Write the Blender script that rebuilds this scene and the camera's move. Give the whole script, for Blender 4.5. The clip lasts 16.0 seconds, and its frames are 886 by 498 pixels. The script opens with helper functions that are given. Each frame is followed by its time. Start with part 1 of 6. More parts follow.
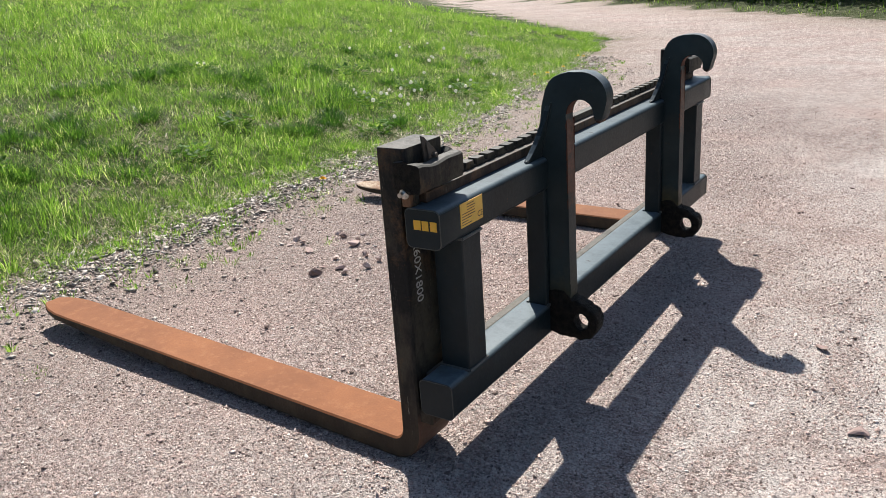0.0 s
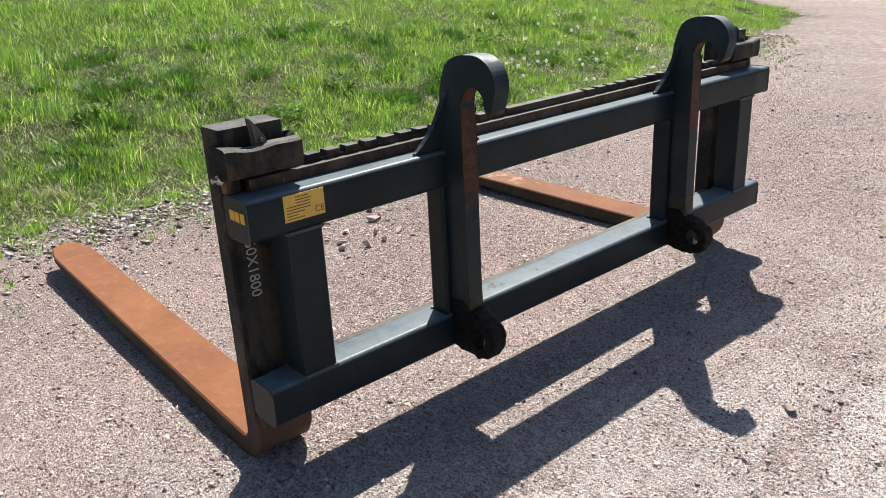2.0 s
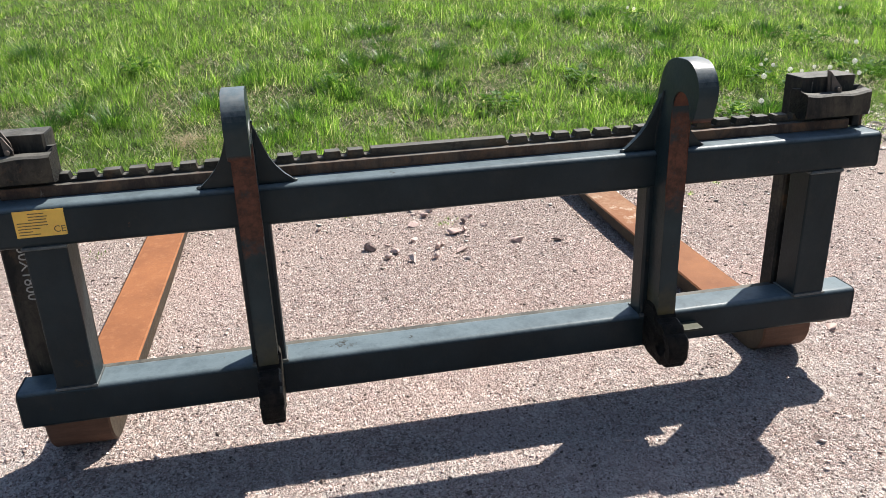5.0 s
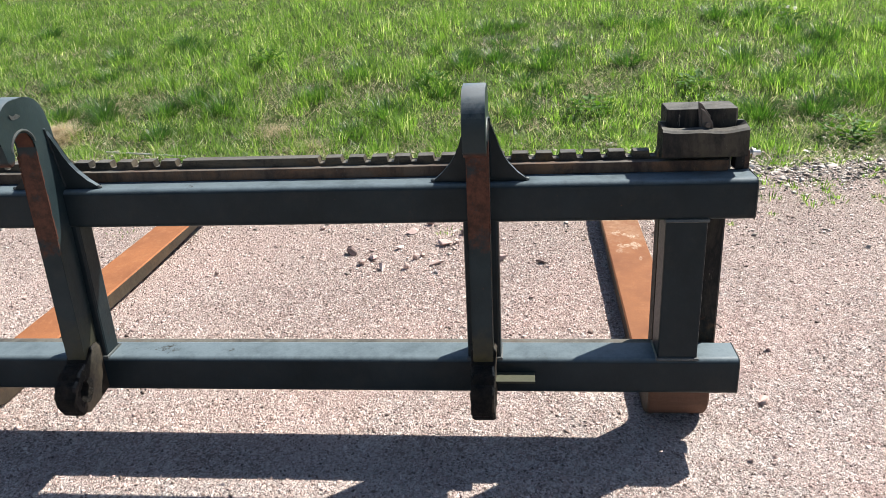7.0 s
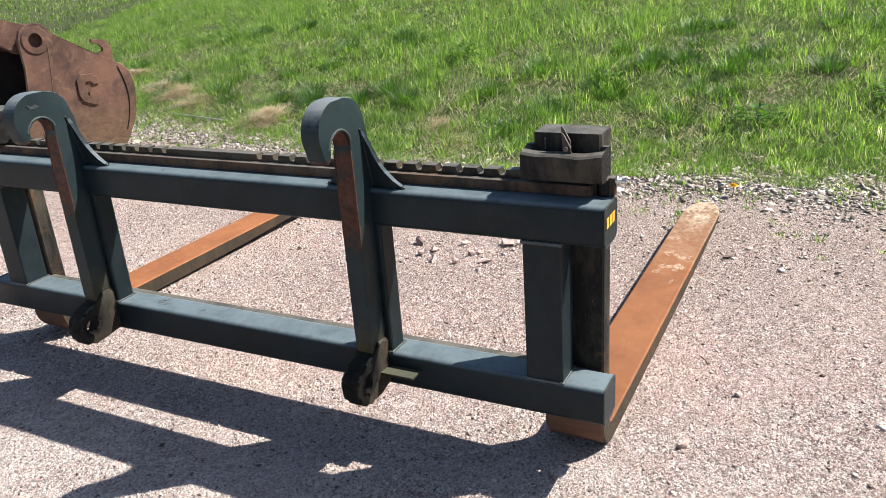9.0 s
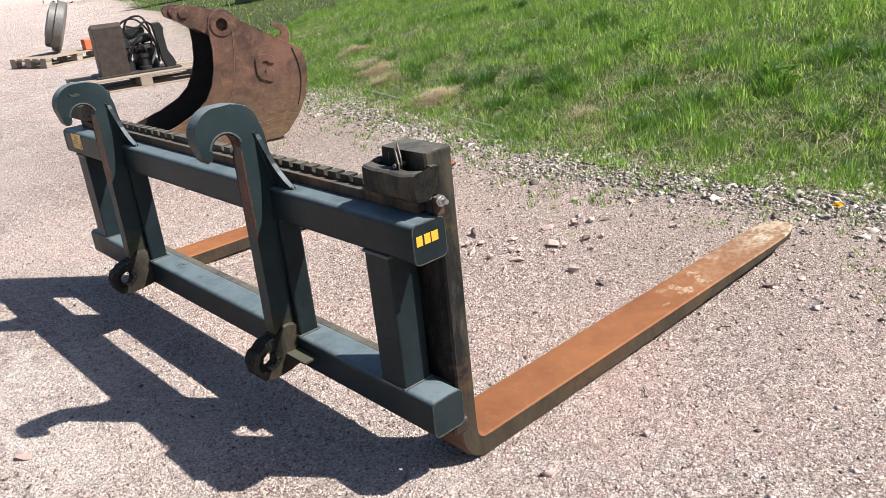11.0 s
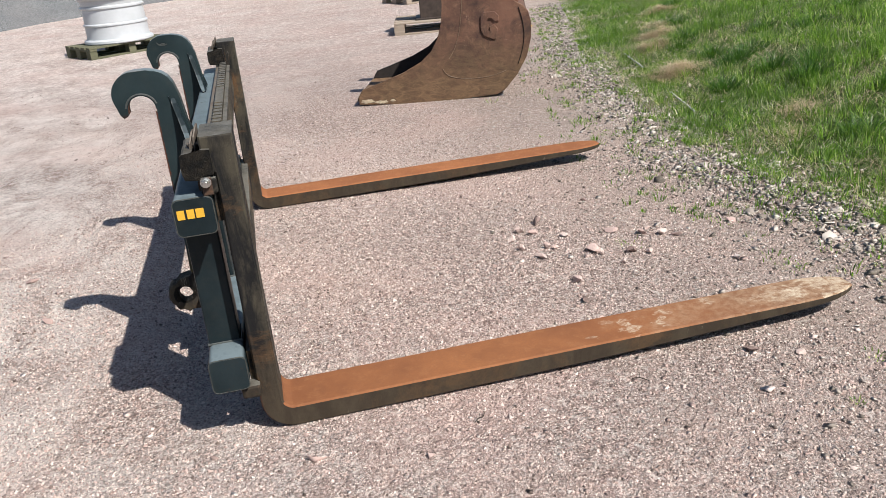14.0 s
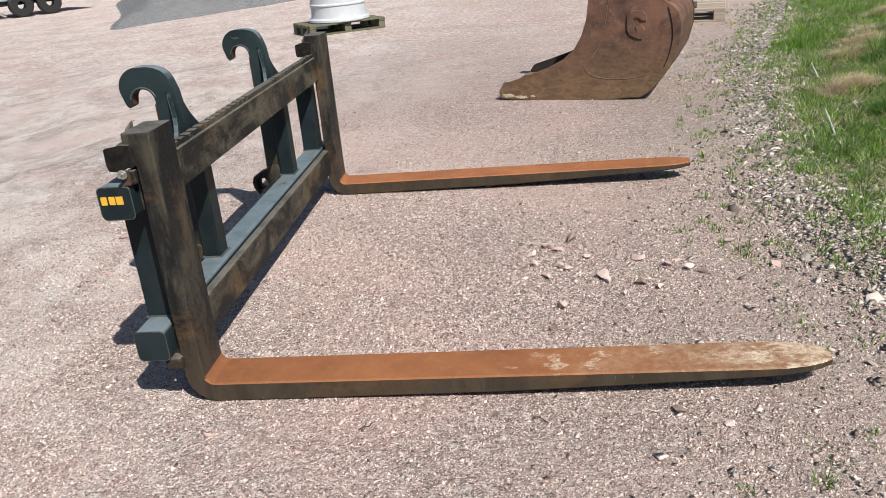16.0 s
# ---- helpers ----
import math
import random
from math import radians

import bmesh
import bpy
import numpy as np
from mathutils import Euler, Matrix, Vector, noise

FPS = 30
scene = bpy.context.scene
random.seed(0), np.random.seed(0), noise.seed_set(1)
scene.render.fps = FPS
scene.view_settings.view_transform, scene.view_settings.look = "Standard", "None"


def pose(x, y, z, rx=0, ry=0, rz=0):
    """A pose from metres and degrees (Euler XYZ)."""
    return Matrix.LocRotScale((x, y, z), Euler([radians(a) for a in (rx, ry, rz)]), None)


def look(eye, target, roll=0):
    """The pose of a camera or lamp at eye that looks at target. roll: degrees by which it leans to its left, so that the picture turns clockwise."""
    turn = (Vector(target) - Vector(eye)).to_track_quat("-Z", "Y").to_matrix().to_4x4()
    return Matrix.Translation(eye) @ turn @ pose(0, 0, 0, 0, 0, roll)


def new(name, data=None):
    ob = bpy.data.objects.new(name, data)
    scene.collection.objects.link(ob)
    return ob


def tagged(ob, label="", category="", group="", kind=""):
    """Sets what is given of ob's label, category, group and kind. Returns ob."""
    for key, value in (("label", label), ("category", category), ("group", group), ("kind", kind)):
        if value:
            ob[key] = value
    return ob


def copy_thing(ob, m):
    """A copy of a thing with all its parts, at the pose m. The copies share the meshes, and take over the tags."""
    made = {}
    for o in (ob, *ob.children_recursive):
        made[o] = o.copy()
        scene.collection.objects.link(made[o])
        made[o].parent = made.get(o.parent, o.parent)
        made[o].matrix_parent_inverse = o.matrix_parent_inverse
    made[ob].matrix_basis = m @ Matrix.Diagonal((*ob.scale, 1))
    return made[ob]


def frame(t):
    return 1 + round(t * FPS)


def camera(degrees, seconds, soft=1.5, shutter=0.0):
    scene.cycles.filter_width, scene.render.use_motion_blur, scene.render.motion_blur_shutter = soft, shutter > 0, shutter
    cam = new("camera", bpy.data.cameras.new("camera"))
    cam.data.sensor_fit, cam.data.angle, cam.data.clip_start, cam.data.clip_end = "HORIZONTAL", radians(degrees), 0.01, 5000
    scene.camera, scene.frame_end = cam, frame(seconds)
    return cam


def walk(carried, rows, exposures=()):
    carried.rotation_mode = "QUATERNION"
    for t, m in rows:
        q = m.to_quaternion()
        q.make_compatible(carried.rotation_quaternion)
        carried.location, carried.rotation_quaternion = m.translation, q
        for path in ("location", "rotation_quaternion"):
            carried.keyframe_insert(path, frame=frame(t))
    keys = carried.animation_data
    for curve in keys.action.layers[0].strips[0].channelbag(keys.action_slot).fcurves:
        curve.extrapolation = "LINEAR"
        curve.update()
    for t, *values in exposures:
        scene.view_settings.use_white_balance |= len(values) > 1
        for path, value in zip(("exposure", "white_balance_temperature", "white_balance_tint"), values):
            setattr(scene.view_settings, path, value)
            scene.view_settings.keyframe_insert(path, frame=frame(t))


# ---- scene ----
cam = camera(58.8, 16.0, soft=0.7)
PATH = [
    (0, (0.033, -0.028, 1.105), (-1.036, 1.53, 0.448), -4.1),
    (0.5, (0.141, 0.139, 1.108), (-1.003, 1.632, 0.427), -4.1),
    (1, (0.266, 0.3, 1.086), (-0.963, 1.716, 0.39), -3.8),
    (1.5, (0.401, 0.463, 1.089), (-0.919, 1.79, 0.385), -3.4),
    (2, (0.455, 0.602, 1.069), (-0.959, 1.826, 0.361), -2.9),
    (2.5, (0.513, 0.825, 1.074), (-0.996, 1.93, 0.365), -2.4),
    (3, (0.577, 1.003, 1.067), (-1.019, 1.977, 0.357), -1.8),
    (3.5, (0.664, 1.222, 1.077), (-1.005, 2.064, 0.366), -1.2),
    (3.7, (0.671, 1.292, 1.076), (-1.023, 2.08, 0.363), -1.1),
    (5.8, (0.768, 2.229, 1.122), (-1.087, 2.326, 0.382), -2.8),
    (6, (0.758, 2.314, 1.112), (-1.099, 2.356, 0.372), -2.9),
    (6.5, (0.705, 2.572, 1.115), (-1.152, 2.491, 0.378), -2.9),
    (7, (0.691, 2.772, 1.116), (-1.159, 2.577, 0.382), -2.8),
    (7.5, (0.725, 3.036, 1.139), (-1.108, 2.704, 0.413), -2.7),
    (8, (0.68, 3.225, 1.125), (-1.116, 2.723, 0.403), -3.1),
    (8.5, (0.609, 3.437, 1.134), (-1.125, 2.748, 0.416), -3.6),
    (9, (0.559, 3.633, 1.138), (-1.089, 2.756, 0.42), -4.3),
    (9.5, (0.51, 3.883, 1.157), (-1.037, 2.838, 0.439), -5.0),
    (10, (0.403, 4.037, 1.145), (-1.039, 2.85, 0.43), -5.4),
    (10.2, (0.335, 4.108, 1.151), (-1.066, 2.872, 0.437), -5.6),
    (12.3, (-0.401, 4.693, 1.167), (-1.297, 3.07, 0.416), -5.6),
    (12.5, (-0.481, 4.731, 1.175), (-1.322, 3.079, 0.423), -5.5),
    (13, (-0.672, 4.827, 1.165), (-1.363, 3.109, 0.408), -5.2),
    (13.5, (-0.89, 4.932, 1.167), (-1.426, 3.161, 0.409), -5.2),
    (14, (-1.076, 4.97, 1.153), (-1.457, 3.159, 0.394), -5.2),
    (14.5, (-1.307, 4.988, 1.163), (-1.536, 3.152, 0.405), -5.2),
    (15, (-1.501, 5.021, 1.162), (-1.581, 3.17, 0.408), -5.3),
    (15.5, (-1.727, 5.057, 1.182), (-1.658, 3.205, 0.432), -5.1),
    (16, (-1.912, 5.026, 1.17), (-1.692, 3.185, 0.421), -5.1),
]
walk(cam, [(t, look(eye, target, roll)) for t, eye, target, roll in PATH],
     exposures=((0.0, 0.68), (3.5, 0.86), (7.0, 1.06), (10.0, 1.01), (12.5, 0.72), (16.0, 0.51)))
# ---- light ----
world = bpy.data.worlds.new("sky")
scene.world = world
world.use_nodes = True
_nt = world.node_tree
_sky = _nt.nodes.new("ShaderNodeTexSky")
_sky.sky_type = 'NISHITA'
_sky.sun_disc = False
_sky.sun_elevation = radians(49.0)
_sky.sun_rotation = radians(-37.8)
_nt.links.new(_sky.outputs[0], _nt.nodes["Background"].inputs[0])
_sky.ozone_density = 2.0
_nt.nodes["Background"].inputs[1].default_value = 0.068
sun = new("sun", bpy.data.lights.new("sun", 'SUN'))
sun.data.energy = 5.0
sun.data.angle = radians(0.55)
sun.data.color = (1.0, 0.955, 0.89)
sun.matrix_world = look((-5.3, 6.83, 10), (0, 0, 0))



# ---- materials ----
class Nodes:
    """Short hand for a node material."""

    def __init__(self, name):
        self.mat = bpy.data.materials.new(name)
        self.mat.use_nodes = True
        self.tree = self.mat.node_tree
        self.bsdf = self.tree.nodes["Principled BSDF"]
        self.geo = None
        self.obj = None

    def add(self, kind, **values):
        n = self.tree.nodes.new("ShaderNode" + kind)
        for k, v in values.items():
            n.inputs[k.replace("_", " ")].default_value = v
        return n

    def link(self, a, b):
        self.tree.links.new(a, b)

    def where(self):
        if self.obj is None:
            self.obj = self.tree.nodes.new("ShaderNodeTexCoord").outputs["Object"]
        return self.obj

    def place(self):
        if self.geo is None:
            self.geo = self.tree.nodes.new("ShaderNodeNewGeometry")
        return self.geo.outputs["Position"]

    def noise(self, scale, detail=4.0, rough=0.6, stretch=None, vec=None, dist=0.0):
        v = vec if vec is not None else self.place()
        if stretch:
            m = self.tree.nodes.new("ShaderNodeMapping")
            m.inputs["Scale"].default_value = stretch
            self.link(v, m.inputs["Vector"])
            v = m.outputs[0]
        n = self.add("TexNoise", Scale=scale, Detail=detail, Roughness=rough, Distortion=dist)
        self.link(v, n.inputs["Vector"])
        return n.outputs["Fac"]

    def voronoi(self, scale, feature='F1', out="Distance", vec=None):
        n = self.add("TexVoronoi", Scale=scale)
        n.feature = feature
        self.link(vec if vec is not None else self.place(), n.inputs["Vector"])
        return n.outputs[out]

    def ramp(self, fac, *stops):
        n = self.tree.nodes.new("ShaderNodeValToRGB")
        els = n.color_ramp.elements
        while len(els) < len(stops):
            els.new(0.5)
        for e, (p, c) in zip(els, stops):
            e.position = p
            e.color = (*c, 1) if isinstance(c, tuple) else (c, c, c, 1)
        self.link(fac, n.inputs[0])
        return n.outputs[0]

    def mix(self, fac, a, b, mode='MIX'):
        n = self.tree.nodes.new("ShaderNodeMix")
        n.data_type, n.blend_type = 'RGBA', mode
        for sock, v in ((n.inputs[0], fac), (n.inputs[6], a), (n.inputs[7], b)):
            if isinstance(v, tuple):
                sock.default_value = (*v, 1)
            elif isinstance(v, (int, float)):
                sock.default_value = v
            else:
                self.link(v, sock)
        return n.outputs[2]

    def math(self, op, a, b=0.0):
        n = self.tree.nodes.new("ShaderNodeMath")
        n.operation = op
        for sock, v in ((n.inputs[0], a), (n.inputs[1], b)):
            if isinstance(v, (int, float)):
                sock.default_value = v
            else:
                self.link(v, sock)
        return n.outputs[0]

    def attr(self, name):
        n = self.tree.nodes.new("ShaderNodeAttribute")
        n.attribute_name = name
        return n.outputs["Fac"]

    def island(self):
        self.place()
        return self.geo.outputs["Random Per Island"]

    def random(self):
        return self.tree.nodes.new("ShaderNodeObjectInfo").outputs["Random"]

    def bump(self, height, strength=0.5, distance=0.01):
        n = self.add("Bump", Strength=strength, Distance=distance)
        self.link(height, n.inputs["Height"])
        self.link(n.outputs[0], self.bsdf.inputs["Normal"])

    def done(self, color, rough=0.7, metal=0.0, spec=0.5):
        for key, v in (("Base Color", color), ("Roughness", rough), ("Metallic", metal), ("Specular IOR Level", spec)):
            sock = self.bsdf.inputs[key]
            if isinstance(v, tuple):
                sock.default_value = (*v, 1)
            elif isinstance(v, (int, float)):
                sock.default_value = v
            else:
                self.link(v, sock)
        return self.mat


def paint_material(name, base, worn=(0.075, 0.06, 0.045), rust=(0.16, 0.065, 0.03), wear=0.60, rough=0.42, top_sheen=(0.125, 0.160, 0.176), scraped=False):
    """Old enamel: dusty and scuffed, with rust spots and scratches; a pale sheen is painted on upward faces."""
    n = Nodes(name)
    big = n.noise(5.0, 5, 0.65)
    fine = n.noise(90.0, 4, 0.7)
    c = n.mix(n.ramp(big, (0.35, 0.0), (0.7, 1.0)), tuple(v * 0.8 for v in base), tuple(min(1, v * 1.35 + 0.003) for v in base))
    dust = n.ramp(n.noise(17.0, 7, 0.75), (0.5, 0.0), (0.76, 0.6))
    c = n.mix(dust, c, tuple(v * 0.6 + k for v, k in zip(base, (0.018, 0.0175, 0.014))))
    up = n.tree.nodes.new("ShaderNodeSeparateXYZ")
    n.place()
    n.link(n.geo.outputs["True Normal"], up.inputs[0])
    # pale sky and sun sheen on upward faces, put into the colour
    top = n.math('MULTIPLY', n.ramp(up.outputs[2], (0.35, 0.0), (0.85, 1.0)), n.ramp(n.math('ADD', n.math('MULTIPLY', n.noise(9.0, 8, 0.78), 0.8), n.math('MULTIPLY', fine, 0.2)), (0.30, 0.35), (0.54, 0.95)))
    c = n.mix(top, c, top_sheen)
    mask = n.ramp(n.math('ADD', n.math('MULTIPLY', n.noise(11.0, 8, 0.75), 0.75), n.math('MULTIPLY', fine, 0.25)), (wear, 0.0), (wear + 0.05, 1.0))
    c = n.mix(mask, c, worn)
    spot = n.ramp(n.noise(38.0, 5, 0.7), (0.69, 0.0), (0.74, 1.0))
    c = n.mix(spot, c, rust)
    scratch = n.ramp(n.noise(26.0, 7, 0.85, stretch=(1.0, 0.35, 1.0), dist=0.6), (0.70, 0.0), (0.73, 0.7))
    c = n.mix(scratch, c, (0.17, 0.19, 0.19))
    if scraped:
        at = n.tree.nodes.new("ShaderNodeSeparateXYZ")
        n.link(n.place(), at.inputs[0])
        ragged = n.math('MULTIPLY', n.math('SUBTRACT', n.noise(24.0, 7, 0.75), 0.5), 0.22)
        low = n.ramp(n.math('ADD', at.outputs[2], ragged), (0.52, 0.0), (0.56, 1.0))
        high = n.ramp(at.outputs[2], (0.742, 1.0), (0.752, 0.0))
        edge = n.ramp(n.math('MULTIPLY', n.math('ADD', n.math('ADD', at.outputs[0], 0.80), n.math('MULTIPLY', ragged, 0.07)), 40.0), (0.28, 0.0), (0.36, 1.0))
        bare = n.math('MULTIPLY', n.math('MULTIPLY', low, high), edge)
        c = n.mix(bare, c, n.mix(n.ramp(n.noise(60.0, 6, 0.75), (0.38, 0.0), (0.62, 1.0)), (0.035, 0.015, 0.010), (0.095, 0.034, 0.019)))
        crown = n.math('MULTIPLY', n.ramp(at.outputs[2], (0.80, 0.0), (0.86, 1.0)), n.ramp(n.noise(13.0, 7, 0.75), (0.44, 0.0), (0.56, 0.85)))
        crown = n.math('MULTIPLY', crown, n.ramp(up.outputs[2], (0.1, 0.0), (0.4, 1.0)))
        c = n.mix(crown, c, (0.155, 0.165, 0.165))
        wash = n.ramp(n.math('ADD', at.outputs[2], n.math('MULTIPLY', n.math('SUBTRACT', n.noise(9.0, 6, 0.7), 0.5), 0.25)), (0.22, 0.85), (0.36, 0.0))
        c = n.mix(wash, c, n.mix(n.noise(40.0, 6, 0.7), (0.035, 0.028, 0.012), (0.13, 0.10, 0.035)))
    n.bump(n.math('ADD', fine, n.math('MULTIPLY', big, 1.5)), 0.25, 0.002)
    r = n.ramp(n.math('ADD', n.math('MULTIPLY', mask, 0.3), n.math('MULTIPLY', fine, 0.5)), (0.0, rough - 0.1), (0.8, rough + 0.3))
    return n.done(c, r, 0.0, 0.17)


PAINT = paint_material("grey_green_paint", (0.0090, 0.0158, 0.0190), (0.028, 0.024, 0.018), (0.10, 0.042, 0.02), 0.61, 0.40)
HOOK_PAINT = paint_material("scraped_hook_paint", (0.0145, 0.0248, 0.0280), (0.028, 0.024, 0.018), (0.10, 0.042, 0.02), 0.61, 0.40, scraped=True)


def steel_material(name, dark, light, rust, amount, rough=0.6, foot=0.0, along=(1.6, 1.6, 0.45)):
    """Mill-scaled or weathered steel: black scale, olive-grey bare patches, rust and pale scratches."""
    n = Nodes(name)
    streak = n.noise(7.0, 7, 0.72, stretch=along, dist=0.5)
    fine = n.noise(120.0, 4, 0.7)
    c = n.mix(n.ramp(streak, (0.45, 0.0), (0.60, 1.0)), dark, light)
    c = n.mix(n.ramp(n.noise(15.0, 7, 0.8), (0.50, 0.0), (0.68, 0.8)), c, dark)
    m = n.ramp(n.noise(4.5, 8, 0.78, dist=0.4), (amount, 0.0), (amount + 0.12, 0.85))
    c = n.mix(m, c, rust)
    if foot:
        sep = n.tree.nodes.new("ShaderNodeSeparateXYZ")
        n.link(n.place(), sep.inputs[0])
        low = n.ramp(n.math('ADD', sep.outputs[2], n.math('MULTIPLY', n.math('SUBTRACT', n.noise(8.0, 7, 0.8), 0.5), 0.55)), (0.08, 0.6), (foot, 0.0))
        c = n.mix(low, c, (0.055, 0.040, 0.026))
    up = n.tree.nodes.new("ShaderNodeSeparateXYZ")
    n.place()
    n.link(n.geo.outputs["True Normal"], up.inputs[0])
    # tops are mixed paler, a painted stand-in for the sun's glint
    c = n.mix(n.math('MULTIPLY', n.ramp(up.outputs[2], (0.6, 0.0), (0.9, 1.0)), n.ramp(n.noise(16.0, 7, 0.75), (0.36, 0.2), (0.58, 0.9))), c, (0.125, 0.12, 0.105))
    if foot:
        heel = n.math('MULTIPLY', n.ramp(up.outputs[0], (0.45, 0.0), (0.75, 1.0)), n.ramp(n.math('ADD', sep.outputs[2], n.math('MULTIPLY', n.math('SUBTRACT', n.noise(18.0, 6, 0.75), 0.5), 0.06)), (0.11, 1.0), (0.14, 0.0)))
        c = n.mix(n.math('MULTIPLY', heel, 0.85), c, n.mix(n.noise(30.0, 7, 0.8, stretch=(1, 0.4, 2.5)), (0.06, 0.03, 0.02), (0.24, 0.125, 0.08)))
    scratch = n.ramp(n.noise(30.0, 7, 0.85, stretch=(1.5, 1.5, 0.22)), (0.63, 0.0), (0.68, 0.75))
    c = n.mix(scratch, c, (0.27, 0.25, 0.21))
    n.bump(n.math('ADD', fine, n.math('MULTIPLY', streak, 1.2)), 0.35, 0.002)
    return n.done(c, n.ramp(fine, (0.2, rough - 0.1), (0.8, rough + 0.2)), 0.0, 0.2)


SHANK = steel_material("dark_fork_steel", (0.009, 0.009, 0.0095), (0.052, 0.045, 0.033), (0.110, 0.060, 0.028), 0.535, foot=0.26)
RAIL_RUST = steel_material("brown_rail_rust", (0.05, 0.032, 0.024), (0.12, 0.08, 0.055), (0.15, 0.08, 0.045), 0.47)
RAIL = steel_material("weathered_rail_steel", (0.013, 0.0125, 0.0115), (0.085, 0.072, 0.052), (0.105, 0.062, 0.030), 0.53, along=(1.0, 0.55, 1.3))


def rust_material(name, base=(0.36, 0.15, 0.065), dark=(0.22, 0.085, 0.04), pale=(0.45, 0.22, 0.11), scuff=0.0):
    n = Nodes(name)
    big = n.noise(4.5, 6, 0.7)
    mid = n.noise(28.0, 6, 0.75)
    fine = n.noise(240.0, 3, 0.7)
    c = n.mix(n.ramp(big, (0.32, 0.0), (0.68, 1.0)), dark, base)
    c = n.mix(n.ramp(mid, (0.52, 0.0), (0.74, 0.8)), c, pale)
    c = n.mix(n.ramp(fine, (0.35, 0.5), (0.6, 0.0)), c, dark)
    if scuff:
        s = n.ramp(n.noise(7.0, 8, 0.8, stretch=(1.0, 1.7, 1.0), dist=1.2), (0.63 - scuff, 0.0), (0.69 - scuff, 0.75))
        c = n.mix(s, c, (0.5, 0.43, 0.34))
    n.bump(n.math('ADD', n.math('MULTIPLY', fine, 0.5), mid), 0.4, 0.002)
    return n.done(c, 0.82, 0.0, 0.25)


RUST_TOP = rust_material("orange_rust", (0.30, 0.118, 0.046), (0.19, 0.072, 0.030), (0.36, 0.165, 0.075))

RUST_DEEP = rust_material("deep_brown_rust", (0.10, 0.036, 0.02), (0.05, 0.021, 0.014), (0.16, 0.065, 0.035))


def plain_material(name, color, rough=0.6, metal=0.0, vary=0.25, scale=30.0, spec=0.5):
    n = Nodes(name)
    f = n.noise(scale, 5, 0.7)
    c = n.mix(n.ramp(f, (0.3, 0.0), (0.7, 1.0)), tuple(v * (1 - vary) for v in color), tuple(min(1, v * (1 + vary)) for v in color))
    n.bump(n.noise(scale * 6, 3, 0.7), 0.2, 0.002)
    return n.done(c, rough, metal, spec)


def grease_material():
    n = Nodes("black_grease")
    n.bump(n.noise(95.0, 6, 0.8), 1.0, 0.012)
    return n.done(n.ramp(n.noise(60.0, 5, 0.7), (0.4, (0.003, 0.003, 0.003)), (0.75, (0.030, 0.024, 0.017))), 0.6, 0.0, 0.18)


BLACK = grease_material()
RUBBER = plain_material("black_rubber", (0.012, 0.012, 0.013), 0.5)
ZINC = plain_material("zinc_steel", (0.6, 0.6, 0.58), 0.3, 1.0, 0.15)
ZINC_DULL = plain_material("dull_grey_steel", (0.085, 0.07, 0.058), 0.55, 0.3, 0.4)
YELLOW = plain_material("yellow_print", (0.62, 0.35, 0.03), 0.5, 0.0, 0.12)
LABEL = plain_material("yellow_label_foil", (0.66, 0.40, 0.06), 0.45, 0.0, 0.08)
INK = plain_material("label_ink", (0.09, 0.06, 0.02), 0.6)
CHALK = plain_material("white_marking_paint", (0.38, 0.37, 0.35), 0.8, 0.0, 0.35, 200)
EDGE_WEAR = plain_material("worn_paint_edge", (0.050, 0.052, 0.046), 0.6, 0.1, 0.6, 60)
WELD = plain_material("bare_weld", (0.075, 0.082, 0.08), 0.5, 0.3, 0.4, 150)
WHITE_RIM = plain_material("silver_white_enamel", (0.44, 0.46, 0.48), 0.35, 0.0, 0.06, 6)
DARKMETAL = plain_material("dark_machine_paint", (0.05, 0.036, 0.03), 0.55, 0.0, 0.4, 14)
ORANGE = plain_material("orange_enamel", (0.5, 0.12, 0.05), 0.5)
ALU = plain_material("brushed_aluminium", (0.5, 0.52, 0.54), 0.4, 0.8, 0.12, 12)


def wood_material(name, a, b):
    n = Nodes(name)
    g = n.noise(14.0, 6, 0.7, stretch=(0.25, 4.0, 4.0), vec=n.where())
    c = n.mix(g, a, b)
    c = n.mix(n.math('MULTIPLY', n.random(), 0.35), c, tuple(v * 0.6 for v in a))
    n.bump(g, 0.4, 0.003)
    return n.done(c, 0.85, 0.0, 0.2)


WOOD = wood_material("weathered_pallet_wood", (0.22, 0.17, 0.13), (0.46, 0.39, 0.32))
WOOD_GREEN = wood_material("mossy_pallet_wood", (0.07, 0.075, 0.042), (0.19, 0.18, 0.125))


